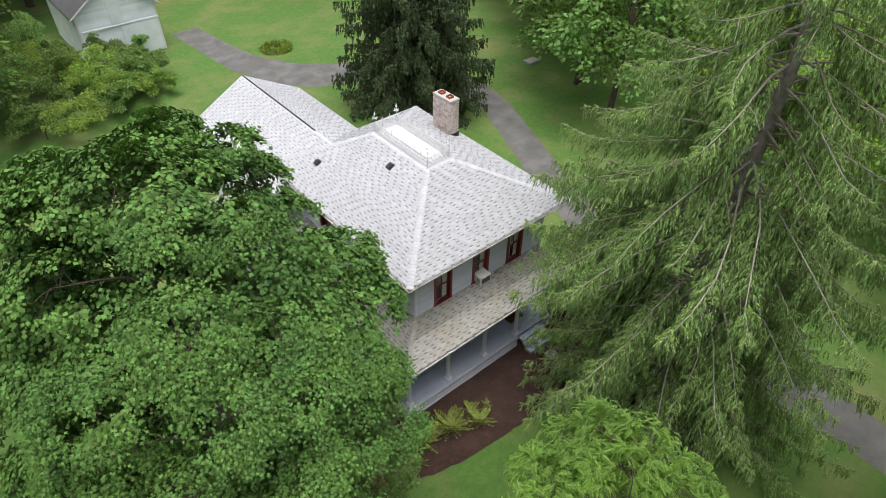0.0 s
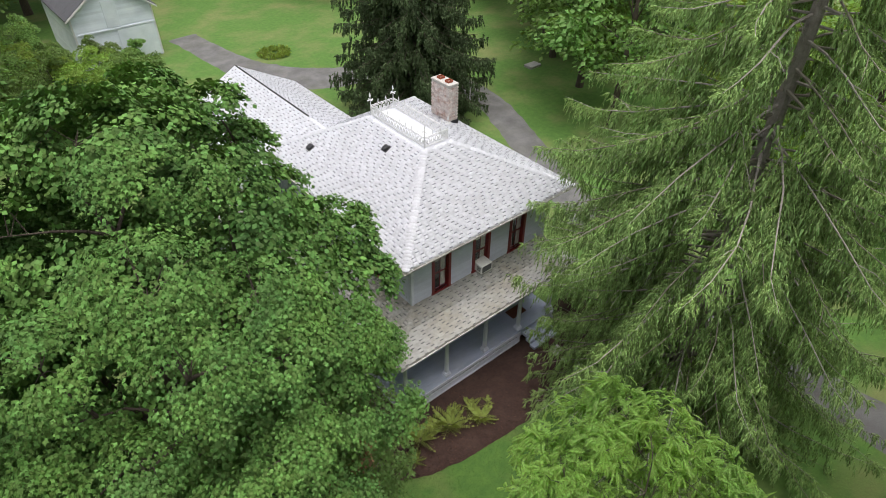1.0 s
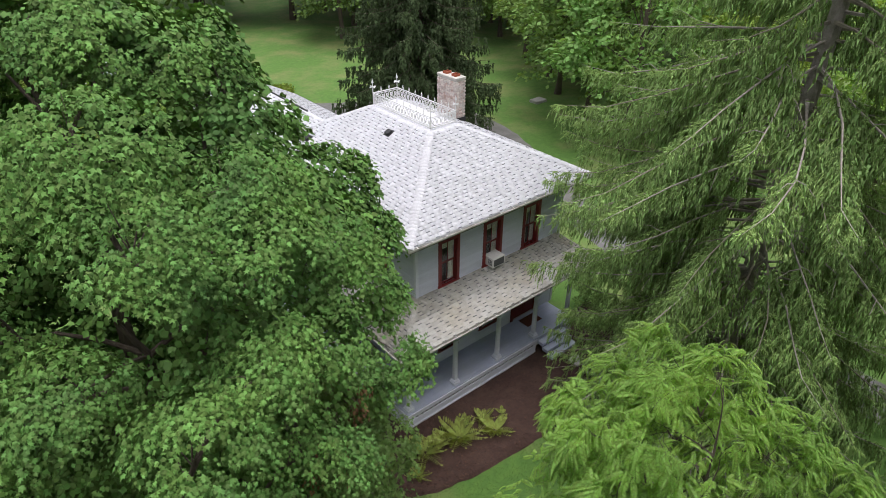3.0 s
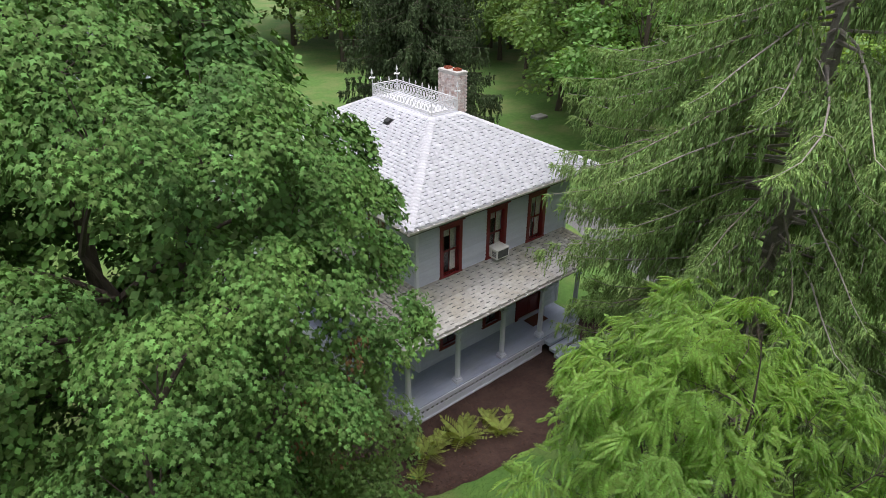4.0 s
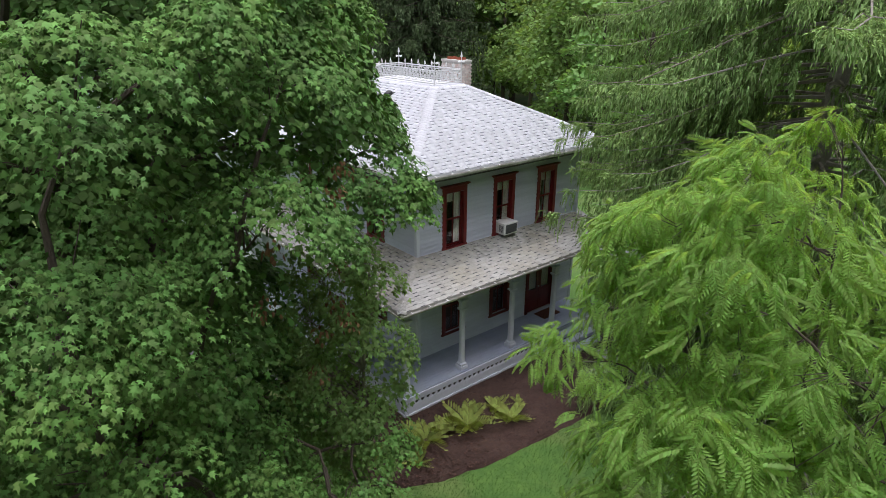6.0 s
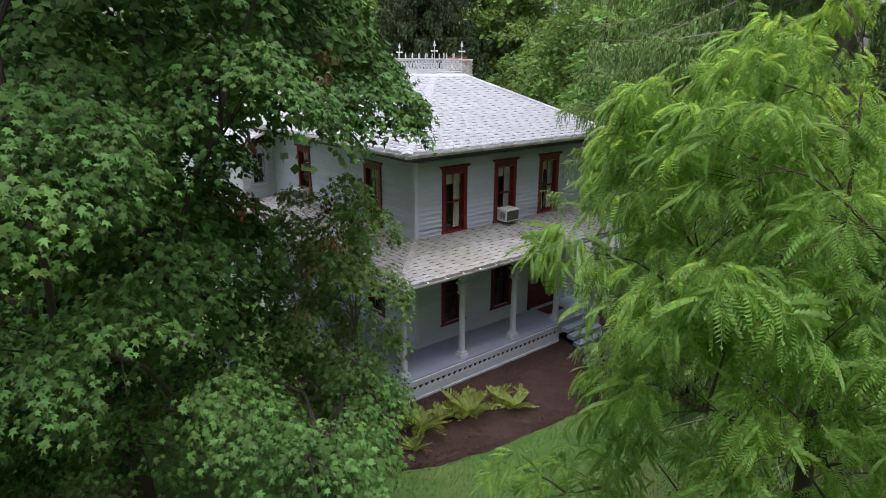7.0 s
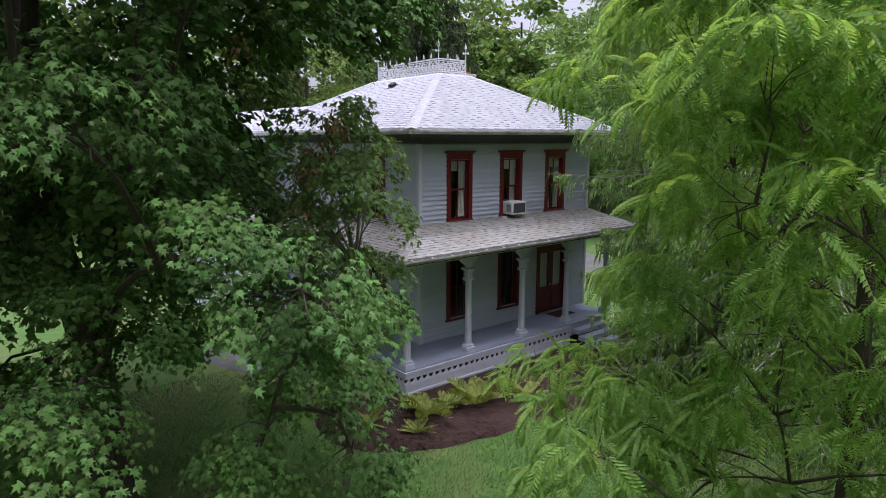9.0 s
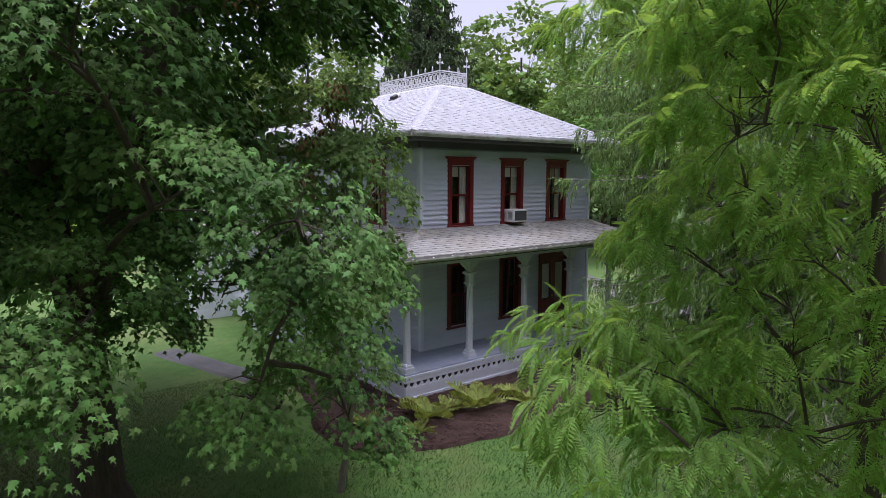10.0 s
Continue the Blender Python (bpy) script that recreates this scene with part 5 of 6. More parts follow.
def big_maple():
    rs = np.random.RandomState(21)
    base, axis = (-8.7, -2.2, 0.0), (-8.4, -1.4)
    t = empty("maple_tree", "large spreading green maple tree beside the porch", "tree", at=base)
    lobes = [np.array(q) for q in ((-6.2, -5.3, 11.3, 1.0), (-5.4, -5.9, 8.8, 0.85), (-3.6, 0.1, 9.5, 0.75), (-4.8, 2.2, 12.2, 1.05), (-4.1, 1.4, 10.8, 0.85),
                                       (-8.8, 0.0, 14.9, 1.3), (-7.4, 0.0, 14.1, 1.3), (-9.2, -4.2, 13.5, 1.3), (-7.5, -5.0, 12.6, 1.2), (-8.65, -8.1, 5.7, 0.75), (-7.75, -8.4, 4.5, 0.7), (-9.6, -8.2, 6.9, 0.62), (-10.2, -8.1, 6.95, 0.55), (-10.1, -8.1, 4.15, 0.7),
                                       (-7.2, -8.1, 4.85, 0.6), (-5.5, -6.2, 4.05, 0.5), (-6.1, -6.5, 3.3, 0.55), (-6.8, -7.7, 2.85, 0.6), (-8.0, -7.7, 3.3, 0.6), (-6.9, -6.9, 4.1, 0.6), (-9.4, -7.6, 10.6, 0.9), (-8.0, -7.2, 10.9, 0.9), (-7.0, -6.6, 10.5, 0.8),
                                       (-7.5, -5.4, 4.1, 0.7), (-7.9, -5.6, 5.0, 0.7), (-7.0, -5.0, 5.0, 0.7), (-6.9, -5.6, 3.3, 0.6), (-7.2, -4.4, 5.9, 0.7), (-6.6, -4.8, 4.2, 0.6))]
    keys = len(lobes)
    for q in crown_lobes(rs, (-8.3, -1.0, 8.5), (5.5, 7.3, 7.2), maple_keep, 1.62, 1.12):
        if all(np.linalg.norm(q[:3] - k[:3]) > 1.3 for k in lobes[:keys]):
            lobes.append(q)
    # the lowest tier, hanging towards the lawn
    for q in crown_lobes(rs, (-8.6, -4.0, 4.9), (4.3, 4.9, 2.2), maple_keep, 1.15, 0.95, 900, -0.9):
        if q[1] < -6.2 and all(np.linalg.norm(q[:3] - k[:3]) > 1.0 for k in lobes):
            lobes.append(q)
    # low boughs behind the trunk
    for q in crown_lobes(rs, (-9.6, -0.6, 4.6), (4.6, 4.2, 2.2), maple_keep, 1.25, 1.1, 900, -0.8):
        if q[1] > -5.0 and all(np.linalg.norm(q[:3] - k[:3]) > 1.0 for k in lobes):
            lobes.append(q)
    # trunk, forking into great stems, and a limb to each billow
    bm = bmesh.new()
    fork = Vector((-8.75, -2.1, 2.6))
    tube(bm, [(*base[:2], -0.15), (-8.72, -2.2, 0.35), (-8.7, -2.15, 1.2), fork + Vector((0, 0, 0.25))], [0.62, 0.45, 0.38, 0.30], 14)
    stems = []
    for tx, ty, tz, r in ((-9.3, -1.0, 14.0, 0.27), (-7.0, -2.6, 11.6, 0.22), (-9.6, -4.8, 11.0, 0.23), (-6.4, 0.6, 10.6, 0.2), (-10.9, -0.4, 10.5, 0.19), (-8.4, -6.0, 6.6, 0.16)):
        end = Vector((tx, ty, tz))
        pts = [fork.lerp(end, f) + Vector((0.25 * math.sin(5 * f + tx), 0.25 * math.sin(4 * f + ty), 0.9 * math.sin(math.pi * f) * (0.4 if tz > 9 else 0.7))) * (1 if 0 < f < 1 else 0) for f in np.linspace(0, 1, 9)]
        tube(bm, pts, [r * (1 - 0.82 * f) for f in np.linspace(0, 1, 9)], 9)
        stems += pts[1:]
    part("trunk", bm, bark, t)
    for q in sorted(lobes, key=lambda k: min((p - Vector(k[:3])).length for p in stems[:48])):
        c = Vector(q[:3])
        s = min(stems, key=lambda p: (p - c).length + 0.9 * max(0, p.z - c.z + 1.0))
        bm = bmesh.new()
        l = (c - s).length
        mid = s.lerp(c, 0.5) + Vector((rs.normal(0, .15), rs.normal(0, .15), 0.10 * l))
        tube(bm, [s, s.lerp(mid, 0.5) + Vector((0, 0, 0.03 * l)), mid, mid.lerp(c, 0.6), c], [0.022 + 0.012 * l, 0.018 + 0.009 * l, 0.02 + 0.004 * l, 0.018, 0.010], 6)
        for j in range(5):
            e = c + Vector(rs.normal(0, 1, 3) + np.array((0, 0, 0.4))).normalized() * float(q[3]) * 0.8
            r0 = mid.lerp(c, rs.uniform(0.4, 0.95))
            tube(bm, [r0, (r0 + e) / 2 + Vector((0, 0, 0.06)), e], [0.014, 0.009, 0.004], 4)
        part("limb", bm, bark, t)
        stems.append(mid.lerp(c, 0.4))
    P, T, N, S = tassels(rs, lobes, axis, 42, 13, 0.102, reach=0.36, thin=0.7)
    clothe(t, "crown", P, T, N, S)
    # shaded leaves inside the crown
    inner = [np.array((*(np.array((-8.4, -1.2, 8.6)) + unit(rs.normal(size=3)) * np.array((4.2, 5.8, 5.6)) * rs.uniform(0.5, 0.97)), 1.0)) for _ in range(180)]
    inner = [q for q in inner if maple_keep(q[:3]) and q[2] > 4.6]
    clothe(t, "inner_crown", *tassels(rs, inner, axis, 11, 8, 0.13, flat=1.0))


def clothe(tree, name, P, T, N, S):
    """Lobed leaves where the crown hangs over the open lawn, plainer ones deeper in."""
    far = np.hypot(P[:, 0] + 10.4, P[:, 1] + 14)
    for label, lo, hi, tv, tf in ((name, 0, 7.9, LEAF_TV, LEAF_TF), ("middle_" + name, 7.9, 12.0, *((TRI_TV, TRI_TF) if name == "crown" else (BROAD_TV, QUAD_TF))), ("rear_" + name, 12.0, 99, BROAD_TV, QUAD_TF)):
        k = (far >= lo) & (far < hi)
        array_mesh(label, *scatter(tv, tf, P[k], T[k], N[k], S[k] * (1.25 if lo == 12 else 1 if lo else 0.85)), maple_leaf, tree, kind="stuff")


LEAF_TV = np.array([(0, 0, 0.03), (.40, .10, -.08), (.20, .30, .0), (.46, .62, -.12), (.13, .55, .01), (0, 1.05, -.16), (-.13, .55, .01), (-.46, .62, -.12), (-.20, .30, 0), (-.40, .10, -.08)], float)
LEAF_TF = np.array([(0, 1, 2), (2, 3, 4), (0, 2, 8), (2, 4, 6), (2, 6, 8), (4, 5, 6), (6, 7, 8), (0, 8, 9)])
big_maple()

# the smaller tree by the porch corner
rs = np.random.RandomState(9)
elder = []
for _ in range(400):
    d = unit(rs.normal(size=3))
    q = np.array((-4.9, -4.75, 4.9)) + d * np.array((1.5, 1.25, 2.6)) * rs.uniform(0.45, 1.0)
    if bearing(q)[0] < 32.4 and all(np.linalg.norm(q - np.array(k[:3])) > 0.62 for k in elder):
        elder.append((*q, rs.uniform(0.36, 0.56)))
yt = empty("young_tree", "young slender tree with pale green leaves by the porch corner", "tree", at=(-5.1, -4.4, 0))
bm = bmesh.new()
stem = [Vector((-5.1 + 0.5 * f + 0.07 * math.sin(7 * f), -4.4 - 0.2 * f + 0.06 * math.cos(6 * f), 6.9 * f - 0.1)) for f in np.linspace(0, 1, 10)]
tube(bm, stem, [0.075 * (1 - 0.09 * i) for i in range(10)], 9)
part("trunk", bm, twig_bark, yt)
for q in elder:
    c = Vector(q[:3])
    s0 = stem[max(1, min(9, int((c.z - 0.7) / 7.2 * 9)))]
    bm = bmesh.new()
    mid = s0.lerp(c, 0.55) + Vector((rs.normal(0, .06), rs.normal(0, .06), 0.08))
    tube(bm, [s0, mid, c], [0.022, 0.014, 0.006], 6)
    for k in range(4):
        e = c + Vector(rs.normal(0, 1, 3)).normalized() * q[3] * 0.9
        tube(bm, [mid.lerp(c, 0.3 + 0.16 * k), (mid.lerp(c, 0.8) + e) / 2, e], [0.008, 0.006, 0.003], 4)
    part("limb", bm, twig_bark, yt)
P, T, N, S = tassels(rs, elder, (-4.9, -4.6), 42, 9, 0.106, flat=0.9, reach=0.3)
array_mesh("crown", *scatter(TRI_TV, TRI_TF, P, T, N, S), elder_leaf, yt, kind="stuff")

# the walnut before the lawn
rs = np.random.RandomState(33)
def walnut_keep(p):
    """Whether a bough keeps clear of the open middle of the lawn and of the gap low in the crown."""
    a, reach = bearing(p)
    gap = 56 < a < 66 and 0.17 < (5.8 - p[2]) / reach < 0.30
    return p[2] > 2.2 and reach > 4.7 and not gap and p[2] < float(np.interp(a, (55, 62, 70, 82), (9.0, 9.8, 9.0, 7.6))) and a > float(np.interp(p[2], (2.0, 3.4, 4.2, 4.7, 5.4, 6.4, 7.2, 7.9, 8.7, 9.5, 10.4), (58, 54, 50, 53, 61, 60.5, 60.5, 57.5, 60, 61, 64)))


walnut_lobes = crown_lobes(rs, (-2.3, -11.7, 6.3), (3.2, 3.0, 3.5), walnut_keep, 0.88, 0.66, 3000, -0.9)
walnut_lobes += crown_lobes(rs, (-2.3, -11.7, 6.6), (2.0, 1.9, 2.6), walnut_keep, 0.95, 0.7, 900, -0.6)
walnut_lobes += [np.array(q) for q in ((-4.8, -9.7, 7.3, 0.5), (-4.95, -9.05, 3.95, 0.33), (-6.2, -10.85, 4.0, 0.45), (-6.0, -10.3, 4.05, 0.36), (-4.4, -9.8, 4.1, 0.5), (-5.15, -9.8, 4.05, 0.5), (-5.3, -10.6, 4.0, 0.55), (-4.1, -10.6, 3.3, 0.6), (-4.9, -11.2, 3.4, 0.6), (-5.8, -11.4, 3.4, 0.5), (-3.5, -10.1, 2.9, 0.55), (-5.4, -10.2, 3.4, 0.45), (-2.8, -10.6, 9.5, 0.5), (-2.1, -11.3, 9.9, 0.5), (-3.3, -9.9, 8.7, 0.5))]
FROND_TV, FROND_TF = frond_template(pairs=9, wide=0.175, fall=0.45, width=0.60, drop=0.36)
wt = empty("walnut_tree", "young walnut tree with bright green feathery leaves on the lawn", "tree", at=(-1.9, -11.7, 0))
bm = bmesh.new()
stem = [Vector((-1.9 - 0.25 * f + 0.1 * math.sin(5 * f), -11.7 + 0.15 * f, 8.6 * f - 0.1)) for f in np.linspace(0, 1, 10)]
tube(bm, stem, [0.2 * (1.3 if i == 0 else 1) * (1 - 0.104 * i) for i in range(10)], 12)
part("trunk", bm, bark, wt)
forks = stem[2:]
for q in sorted(walnut_lobes, key=lambda k: math.hypot(k[0] + 2.1, k[1] + 11.6)):
    c = Vector(q[:3])
    s = min(forks, key=lambda p: (p - c).length + 1.2 * max(0, p.z - c.z + 0.4))
    bm = bmesh.new()
    mid = s.lerp(c, 0.55) + Vector((rs.normal(0, .08), rs.normal(0, .08), 0.08 * (c - s).length))
    tube(bm, [s, s.lerp(mid, 0.5) + Vector((0, 0, 0.03)), mid, c], [0.012 + 0.006 * (c - s).length, 0.010 + 0.004 * (c - s).length, 0.010, 0.005], 6)
    for j in range(4):
        e = c + Vector(rs.normal(0, 1, 3)).normalized() * float(q[3]) * 0.7
        tube(bm, [mid.lerp(c, 0.3 + 0.13 * j), (mid.lerp(c, 0.8) + e) / 2, e], [0.007, 0.005, 0.003], 4)
    part("limb", bm, bark, wt)
    forks.append(mid.lerp(c, 0.5))
P, T, N, S = tassels(rs, walnut_lobes, (-2.2, -11.6), 12, 7, 0.33, flat=0.95, reach=0.24, slack=0.6, tufts=10)
array_mesh("crown", *scatter(FROND_TV, FROND_TF, P, T + np.array((0, 0, 0.2)), N, S), walnut_leaf, wt, kind="stuff")


# the great spruce and the one behind the house
def spruce_keep(p, z):
    """Whether a bough's end keeps clear of the house, its porch and the bed before it."""
    a = bearing(p)[0]
    inside = p[0] < 8.6 and p[1] > -1.0 and p[2] < 8.5 or p[0] < 8.1 and p[1] > -2.3 and p[2] < 4.8
    return not inside and a > (52.6 if z < 6 else 49.8)


spruce("norway_spruce", "tall drooping spruce tree with hanging olive-green twigs", (7.75, -7.8, 0), 29.0, ((0, 4, 12, 16, 22, 29), (6.4, 7.2, 6.8, 5.0, 2.6, 0.3)), 41, spruce_needle, spruce_young, boughs=270, lat_step=0.16, strand_step=0.09, strand=1.0, wide=0.040, crest=5, keep=spruce_keep, trunk_r=0.3, long_boughs=((9.4, 108, 7.2), (7.9, 111, 7.0), (6.5, 114, 7.1), (10.9, 105, 7.0), (5.3, 119, 6.6), (13.4, 107, 6.9), (8.6, 118, 6.6), (12.2, 112, 6.8), (8.2, 104, 6.9), (7.0, 108, 6.7), (10.1, 112, 7.0), (5.8, 111, 6.4), (4.6, 108, 6.2), (3.6, 113, 6.0), (9.0, 100, 6.6)))
spruce("rear_spruce", "dark dense spruce tree standing behind the house", (16.6, 21.3, 0), 20.5, ((0, 4, 10, 16, 20.5), (5.4, 6.0, 4.6, 2.6, 0.3)), 42, far_spruce_needle, far_spruce_needle, boughs=380, low=0.6, droop=0.26, lat_step=0.36, strand_step=0.22, strand=1.4, wide=0.11, crest=2, apart=False, wood=bark)


# woodland behind, and unseen trees added round the camera to block low skylight
def wood_tree(seed, h, r, leaves, size, mat=far_leaf, label="leafy green woodland tree, some added unseen to block low skylight"):
    rs = np.random.RandomState(seed)
    lobes = shell_clumps(rs, (0, 0, h * 0.54), (r * 0.85, r * 0.85, h * 0.44), 26, r * 0.36, zmin=-0.95, inner=0.25)
    cl = lobed_clumps(rs, lobes, 8, r * 0.17, (0, 0))
    t = leafy_tree("woodland_tree", label, (0, 0, 0), h * 0.8, 0.26, cl, leaves, size, QUAD_TV, QUAD_TF, mat, seed, limbs=4, apart=False)
    tagged(t, group="woodland trees")
    return t


kinds = [wood_tree(61, 15, 4.8, 6000, 0.40), wood_tree(62, 18, 5.4, 6500, 0.42), wood_tree(63, 13, 4.6, 5800, 0.38)]
far_kinds = [wood_tree(65, 17, 5.6, 3600, 0.62), wood_tree(66, 21, 6.2, 4200, 0.68)]
pale_kinds = [wood_tree(67, 12, 4.6, 9000, 0.30, lit_pale_leaf, "pale yellow-green tree beyond the drive"), wood_tree(68, 14, 5.0, 9000, 0.32, lit_pale_leaf, "pale yellow-green tree beyond the drive")]
pale_spots = [(31, 3), (27.5, -5.5), (25, -14), (38, -4), (40, 8), (31, -17), (23, -22), (36, -12)]
# entries south and far west are out of view, added only to cut skylight
wood_and_screen_spots = [(26.5, 10), (29.5, 15.5), (32.5, 21.5), (35.5, 26), (28.5, 53), (38, 19), (-11, 46.5), (-12.5, 40), (-15.5, 34), (40, 33), (-6, 62), (-18, 42), (-14, 54), (-21, -6), (-22, -15), (-17, -23), (-9, -27), (1, -27), (-20, 4), (10, -24), (-13.5, -26), (-4.5, -26.5), (-26, -11), (-21, -21), (5, -26), (-27, -3)]
far_spots = [(44, 41), (38, 50), (46, 54), (30, 66), (20, 72), (36, 68), (10, 78), (0, 80), (-9, 74), (52, 46), (52, 30), (46, 22), (46, 66), (56, 62), (24, 84), (40, 82), (-24, 66), (-26, 44), (60, 40), (64, 52), (8, 92),
             (-6, 92), (54, 76), (70, 66), (26, -26), (36, -26), (18, -34), (62, 30), (72, 44), (-2, 64), (48, 14), (58, 20), (34, 57), (42, 60), (49, 48)]
rnd = random.Random(77)
for group, places in ((kinds, wood_and_screen_spots), (pale_kinds, pale_spots), (far_kinds, far_spots)):
    for k, (x, y) in enumerate(places):
        tall = 33 < math.degrees(math.atan2(x + 10.4, y + 14)) < 58 and x > 28
        src = group[k % len(group)]
        # the unseen screen trees in the south grow taller, to block more sky
        grow = rnd.uniform(0.9, 1.15) * (1.15 if tall else 1.2) if group is far_kinds else rnd.uniform(0.95, 1.2) * (1.3 if y < -18 else 1)
        m = pose(x + rnd.uniform(-.8, .8), y + rnd.uniform(-.8, .8), 0, 0, 0, rnd.uniform(0, 360))
        if k < len(group):
            src.matrix_basis = m @ Matrix.Scale(1.0, 4)
        else:
            copy_thing(src, m @ Matrix.Scale(grow, 4))


# ---- shrubs, ferns and small growth ----
def shrub(x, y, r, hgt, seed, mat, label, leaves=2600, size=0.13):
    rs = np.random.RandomState(seed)
    lobes = shell_clumps(rs, (x, y, hgt * 0.5), (r * 0.8, r * 0.8, hgt * 0.42), 9, r * 0.42, zmin=-0.5, inner=0.3)
    cl = lobed_clumps(rs, lobes, 10, r * 0.22, (x, y))
    t = leafy_tree("shrub", label, (x, y, 0), hgt * 0.7, 0.05, cl, leaves, size, QUAD_TV, QUAD_TF, mat, seed, limbs=2, category="shrub", apart=False)
    tagged(t, group="shrubs")


for k, (x, y, r, hgt) in enumerate([(-4.6, 40.0, 2.4, 3.6), (-1.6, 40.4, 2.2, 3.2), (0.6, 41.0, 1.8, 2.6), (-6.8, 37.5, 2.2, 3.0), (-3.0, 36.6, 2.2, 2.8), (0.2, 37.6, 2.0, 2.6), (3.0, 43.4, 0.9, 2.2), (-5.2, 33.4, 2.0, 2.4), (-3.6, 44.0, 1.6, 2.8), (1.2, 38.6, 1.9, 2.8), (1.0, 35.6, 1.6, 2.2), (-0.6, 42.2, 1.6, 3.4), (-5.4, 46.5, 2.2, 4.6), (-5.0, 41.5, 2.2, 3.8), (-7.8, 41.0, 2.4, 4.4), (-6.0, 49.5, 2.6, 5.5), (-8.6, 45.0, 2.6, 6.0), (-1.6, 34.6, 1.6, 2.0), (-7.4, 34.0, 2.0, 2.8)]):
    # every third shrub takes the lighter leaf, coloured as if brightly lit
    shrub(x, y, r, hgt, 200 + k, lit_pale_leaf if k % 3 == 1 else far_leaf, "overgrown green shrub in the hedge before the barn", 3800, 0.165)
shrub(8.9, -1.0, 0.9, 1.7, 231, elder_leaf, "loose green shrub at the end of the porch", 2200, 0.09)
shrub(-4.3, 0.2, 0.7, 1.1, 232, maple_leaf, "small dark green shrub beside the porch", 1500, 0.09)

FERN_TV, FERN_TF = frond_template(pairs=9, length=1.0, wide=0.25, fall=0.5, width=0.8, drop=0.12)


def fern(x, y, size, n, seed):
    rs = np.random.RandomState(seed)
    t = empty("fern", "yellow-green fern growing in the bark mulch", "fern", "ferns", at=(x, y, 0.05))
    for k in range(n):
        a = 6.283 * k / n + rs.normal(0, .2)
        lift = rs.uniform(0.55, 1.9)
        tip = np.array([[math.cos(a), math.sin(a), lift]])
        nor = np.array([[-math.cos(a) * lift, -math.sin(a) * lift, 1.0]]) + rs.normal(0, .1, (1, 3))
        v, f = scatter(FERN_TV, FERN_TF, np.array([[x, y, 0.05]]), tip, nor, [size * rs.uniform(0.75, 1.15)])
        array_mesh("frond", v, f, fern_leaf, t)


for k, (x, y, size, n) in enumerate([(-1.85, -2.75, 0.8, 11), (-0.5, -3.0, 0.85, 12), (0.72, -3.55, 0.7, 10), (-1.2, -2.7, 0.5, 10), (-2.6, -3.35, 0.45, 9), (0.05, -2.6, 0.4, 8), (0.75, -2.9, 0.5, 8), (-3.3, -2.3, 0.5, 10), (1.5, -3.1, 0.3, 6)]):
    fern(x, y, size, n, 300 + k)

# withered sprays and a bare branch in the young tree
rs = np.random.RandomState(71)
got = [clump_leaves(rs, np.array(c[:3]), c[3], 1.4, 26, np.array((-6.0, -4.0, 0.0)), 0.085, 1.6) for c in ((-6.8, -7.3, 9.1, 0.2), (-6.6, -7.2, 9.4, 0.18), (-7.7, -7.0, 7.7, 0.2), (-7.5, -7.0, 8.5, 0.16), (-6.3, -6.6, 6.9, 0.2), (-5.0, -4.2, 6.7, 0.22), (-4.7, -4.0, 6.2, 0.16), (-5.7, -5.2, 6.5, 0.22), (-6.2, -5.6, 6.2, 0.2), (-5.3, -4.6, 6.9, 0.2), (-6.5, -5.9, 5.7, 0.2))]
P, T, N, S = (np.concatenate(z) for z in zip(*got))
dead = empty("dead_branch", "bare pale branch with withered brown leaves in the tree", "branch", at=(-5.0, -3.6, 4.6))
array_mesh("withered_foliage", *scatter(SIMPLE_TV, SIMPLE_TF, P, T, N, S), dry_leaf, dead, kind="stuff")
bm = bmesh.new()
tube(bm, [(-5.0, -3.6, 4.6), (-4.9, -4.1, 5.1), (-4.4, -4.0, 5.3), (-3.9, -3.7, 5.5), (-3.5, -3.6, 5.8)], [0.03, 0.026, 0.022, 0.015, 0.006], 6)
tube(bm, [(-4.9, -4.1, 5.1), (-5.3, -4.6, 5.6), (-5.4, -4.7, 6.4)], [0.02, 0.015, 0.006], 5)
tube(bm, [(-4.4, -4.0, 5.3), (-4.5, -4.2, 5.8), (-4.3, -4.2, 6.2)], [0.014, 0.01, 0.004], 5)
part("bare_wood", bm, twig_bark, dead)


# grass blades on the near lawn
def build_grass():
    rs = np.random.RandomState(90)
    n = 200000
    p = np.c_[rs.uniform(-10.5, 9, n), rs.uniform(-10.5, 4.0, n)]
    ex = np.array([q[0] for q in MULCH_EDGE[:10]][::-1])
    ey = np.array([q[1] for q in MULCH_EDGE[:10]][::-1])
    edge = np.interp(p[:, 0], ex, ey)
    keep = np.where(p[:, 0] > -4.4, p[:, 1] < edge + 0.02, p[:, 1] < 3.5)
    p = p[keep]
    n = len(p)
    z = np.array([ground_height(x, y) for x, y in p]) - 0.03
    tv = np.array([(-.10, 0, 0), (.10, 0, 0), (0.0, 1, 0.25)])
    a = rs.uniform(0, 6.283, n)
    tip = np.c_[np.cos(a) * 0.5, np.sin(a) * 0.5, np.ones(n)]
    v, f = scatter(tv, np.array([(0, 1, 2)]), np.c_[p, z], tip, np.c_[np.cos(a + 1), np.sin(a + 1), np.zeros(n)], rs.uniform(0.03, 0.075, n))
    g = array_mesh("grass", v, f, blade, None, kind="stuff")
    tagged(g, "short green blades of mown lawn grass", "grass")


build_grass()

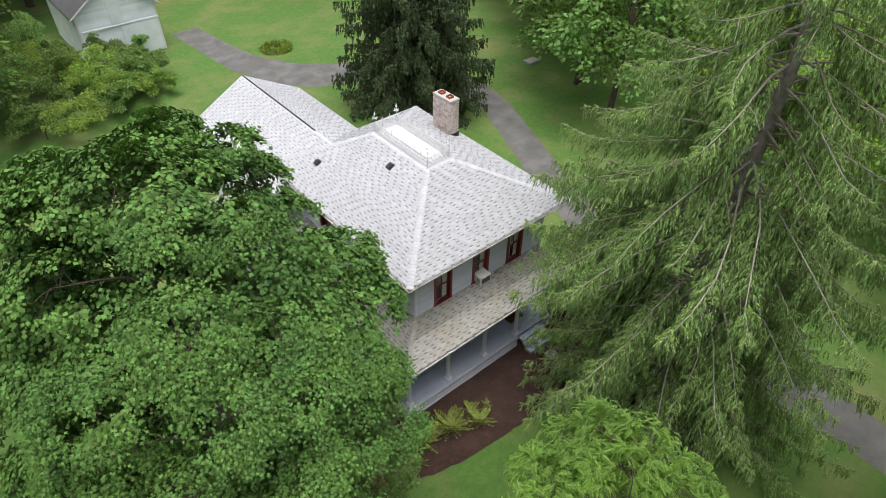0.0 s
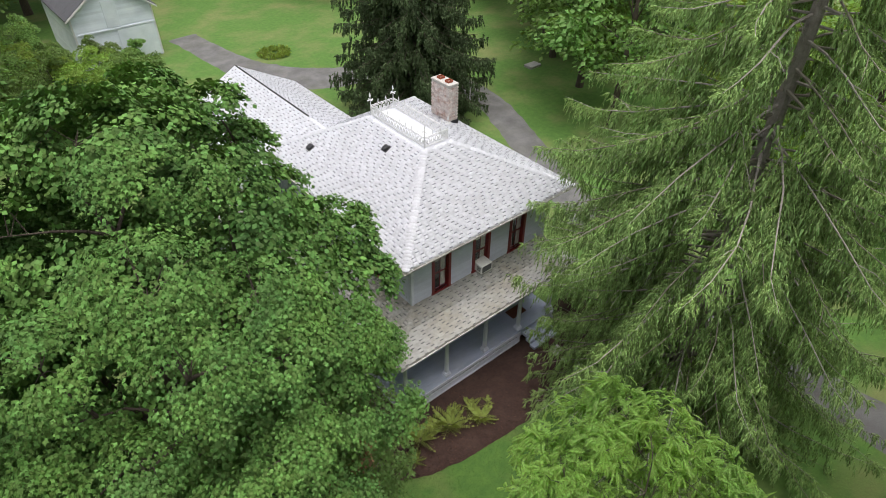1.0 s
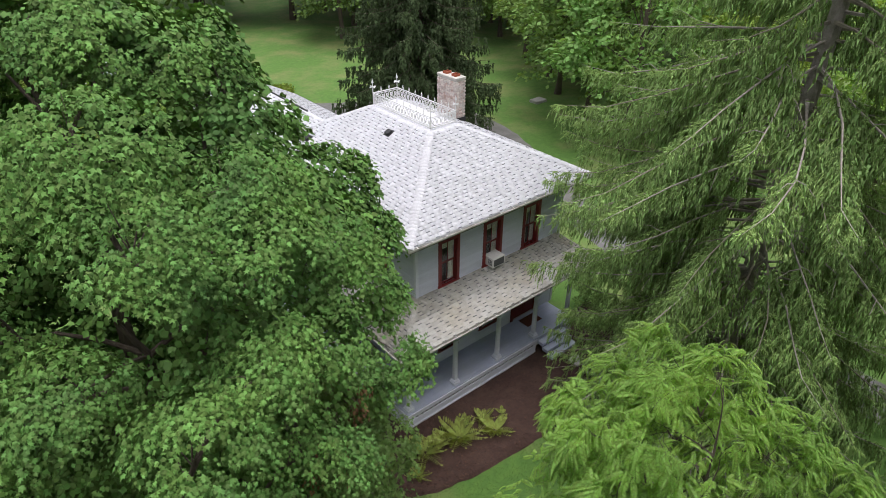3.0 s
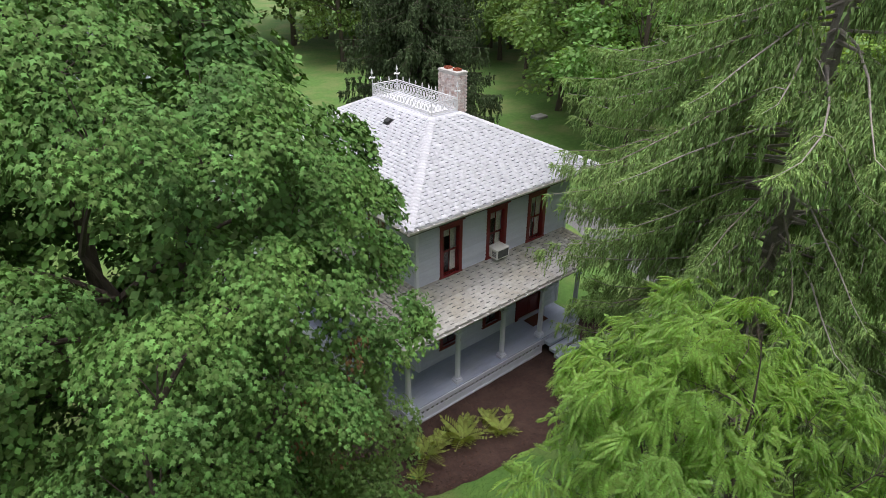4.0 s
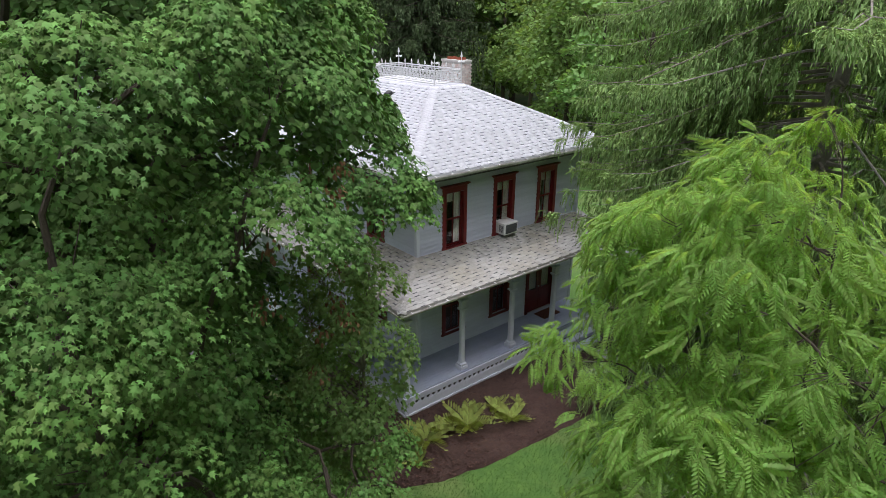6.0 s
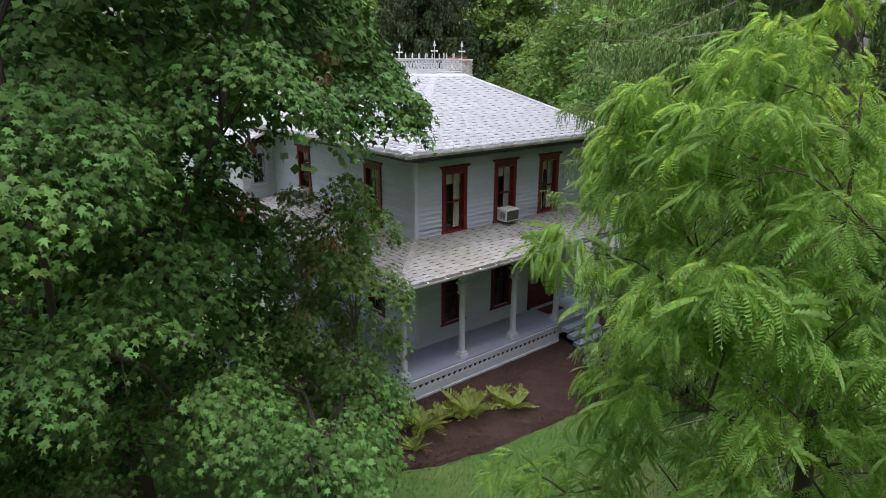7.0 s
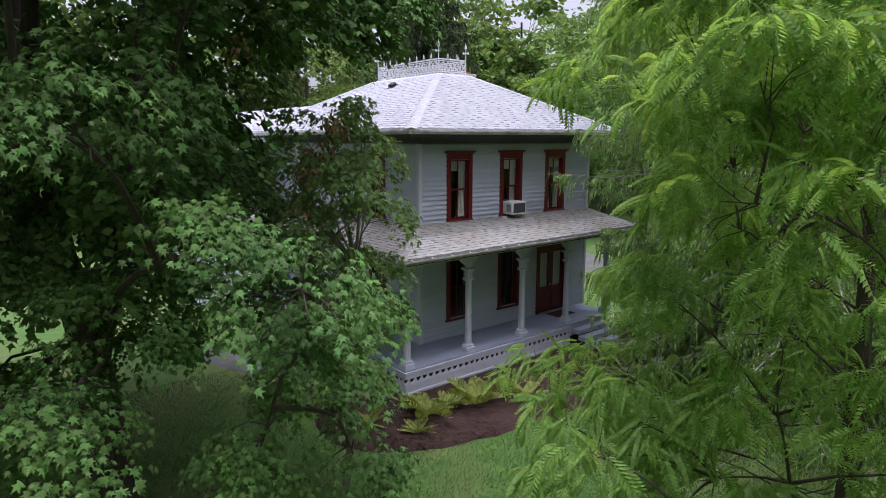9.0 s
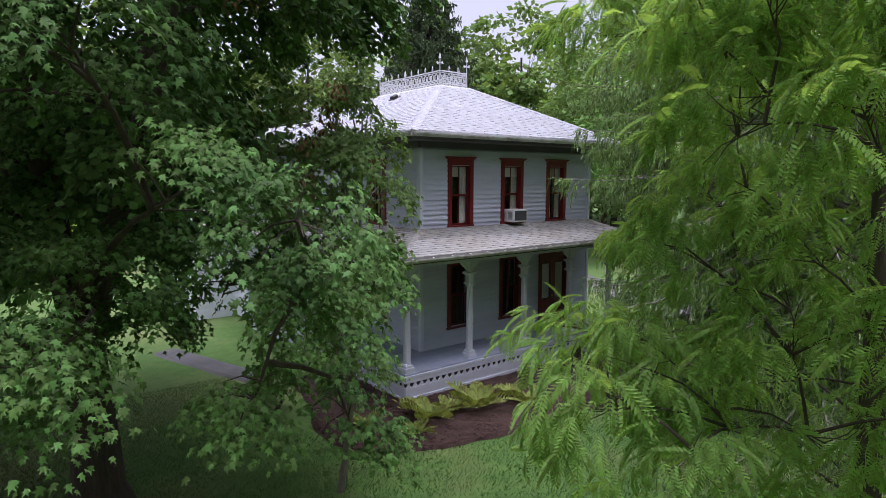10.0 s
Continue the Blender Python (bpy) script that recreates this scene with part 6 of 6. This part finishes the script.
# round bed, slab and bin
e = empty("flower_bed", "round bed of low green plants in the lawn", "flower bed", at=(13.2, 38.0, 0))
rs = np.random.RandomState(91)
n = 900
a, r = rs.uniform(0, 6.283, n), 1.45 * np.sqrt(rs.uniform(0.12, 1, n))
P = np.c_[13.2 + r * np.cos(a), 38.0 + r * np.sin(a), rs.uniform(0.0, 0.28, n)]
array_mesh("low_planting", *scatter(QUAD_TV, QUAD_TF, P, unit(rs.normal(size=(n, 3)) + (0, 0, .8)), rs.normal(size=(n, 3)) + (0, 0, 1), rs.uniform(.15, .3, n)), lit_pale_leaf, e, kind="stuff")
slab = part("stone_slab", boxes((29.0, 30.3, 20.6, 21.5, -0.05, 0.22), bevel=0.03), stone_mat)
tagged(slab, "pale flat stone slab lying on the lawn", "stone slab")
bn = empty("recycling_bin", "blue plastic recycling bin beside the house wing", "bin", at=(-2.5, 16.9, 0))
bm = bmesh.new()
lathe(bm, [(0.24, 0), (0.29, 0.85), (0.31, 0.86), (0.31, 0.9), (0.27, 0.9)], (-2.5, 16.9, 0), 16)
part("bin_body", bm, bin_blue, bn)
part("bin_lid", boxes((-2.8, -2.2, 16.6, 17.2, 0.9, 0.95), bevel=0.02), bin_blue, bn)


# ---- single shingles of the porch roof, last ----
SHINGLE_MESH = {}
for slab, a, along, up, n, items, mat in LATER:
    if mat.name not in SHINGLE_MESH:
        me = bpy.data.meshes.new("shingle")
        me.from_pydata([(0, 0, 0), (1, 0, 0), (0, 1, 0), (1, 1, 0), (0, 0, 1), (1, 0, 1), (0, 1, .25), (1, 1, .25)], [], [(4, 5, 7, 6), (0, 1, 5, 4), (0, 4, 6, 2), (1, 3, 7, 5)])
        me.materials.append(mat)
        SHINGLE_MESH[mat.name] = me
    turn = Matrix((along, up, n)).transposed().to_4x4()
    for u0, u1, v0, v1, th in items:
        ob = new("shingle", SHINGLE_MESH[mat.name])
        ob.matrix_basis = Matrix.Translation(a + along * u0 + up * v0) @ turn @ Matrix.Diagonal((u1 - u0, v1 - v0, th, 1))
        adopt(ob, slab)
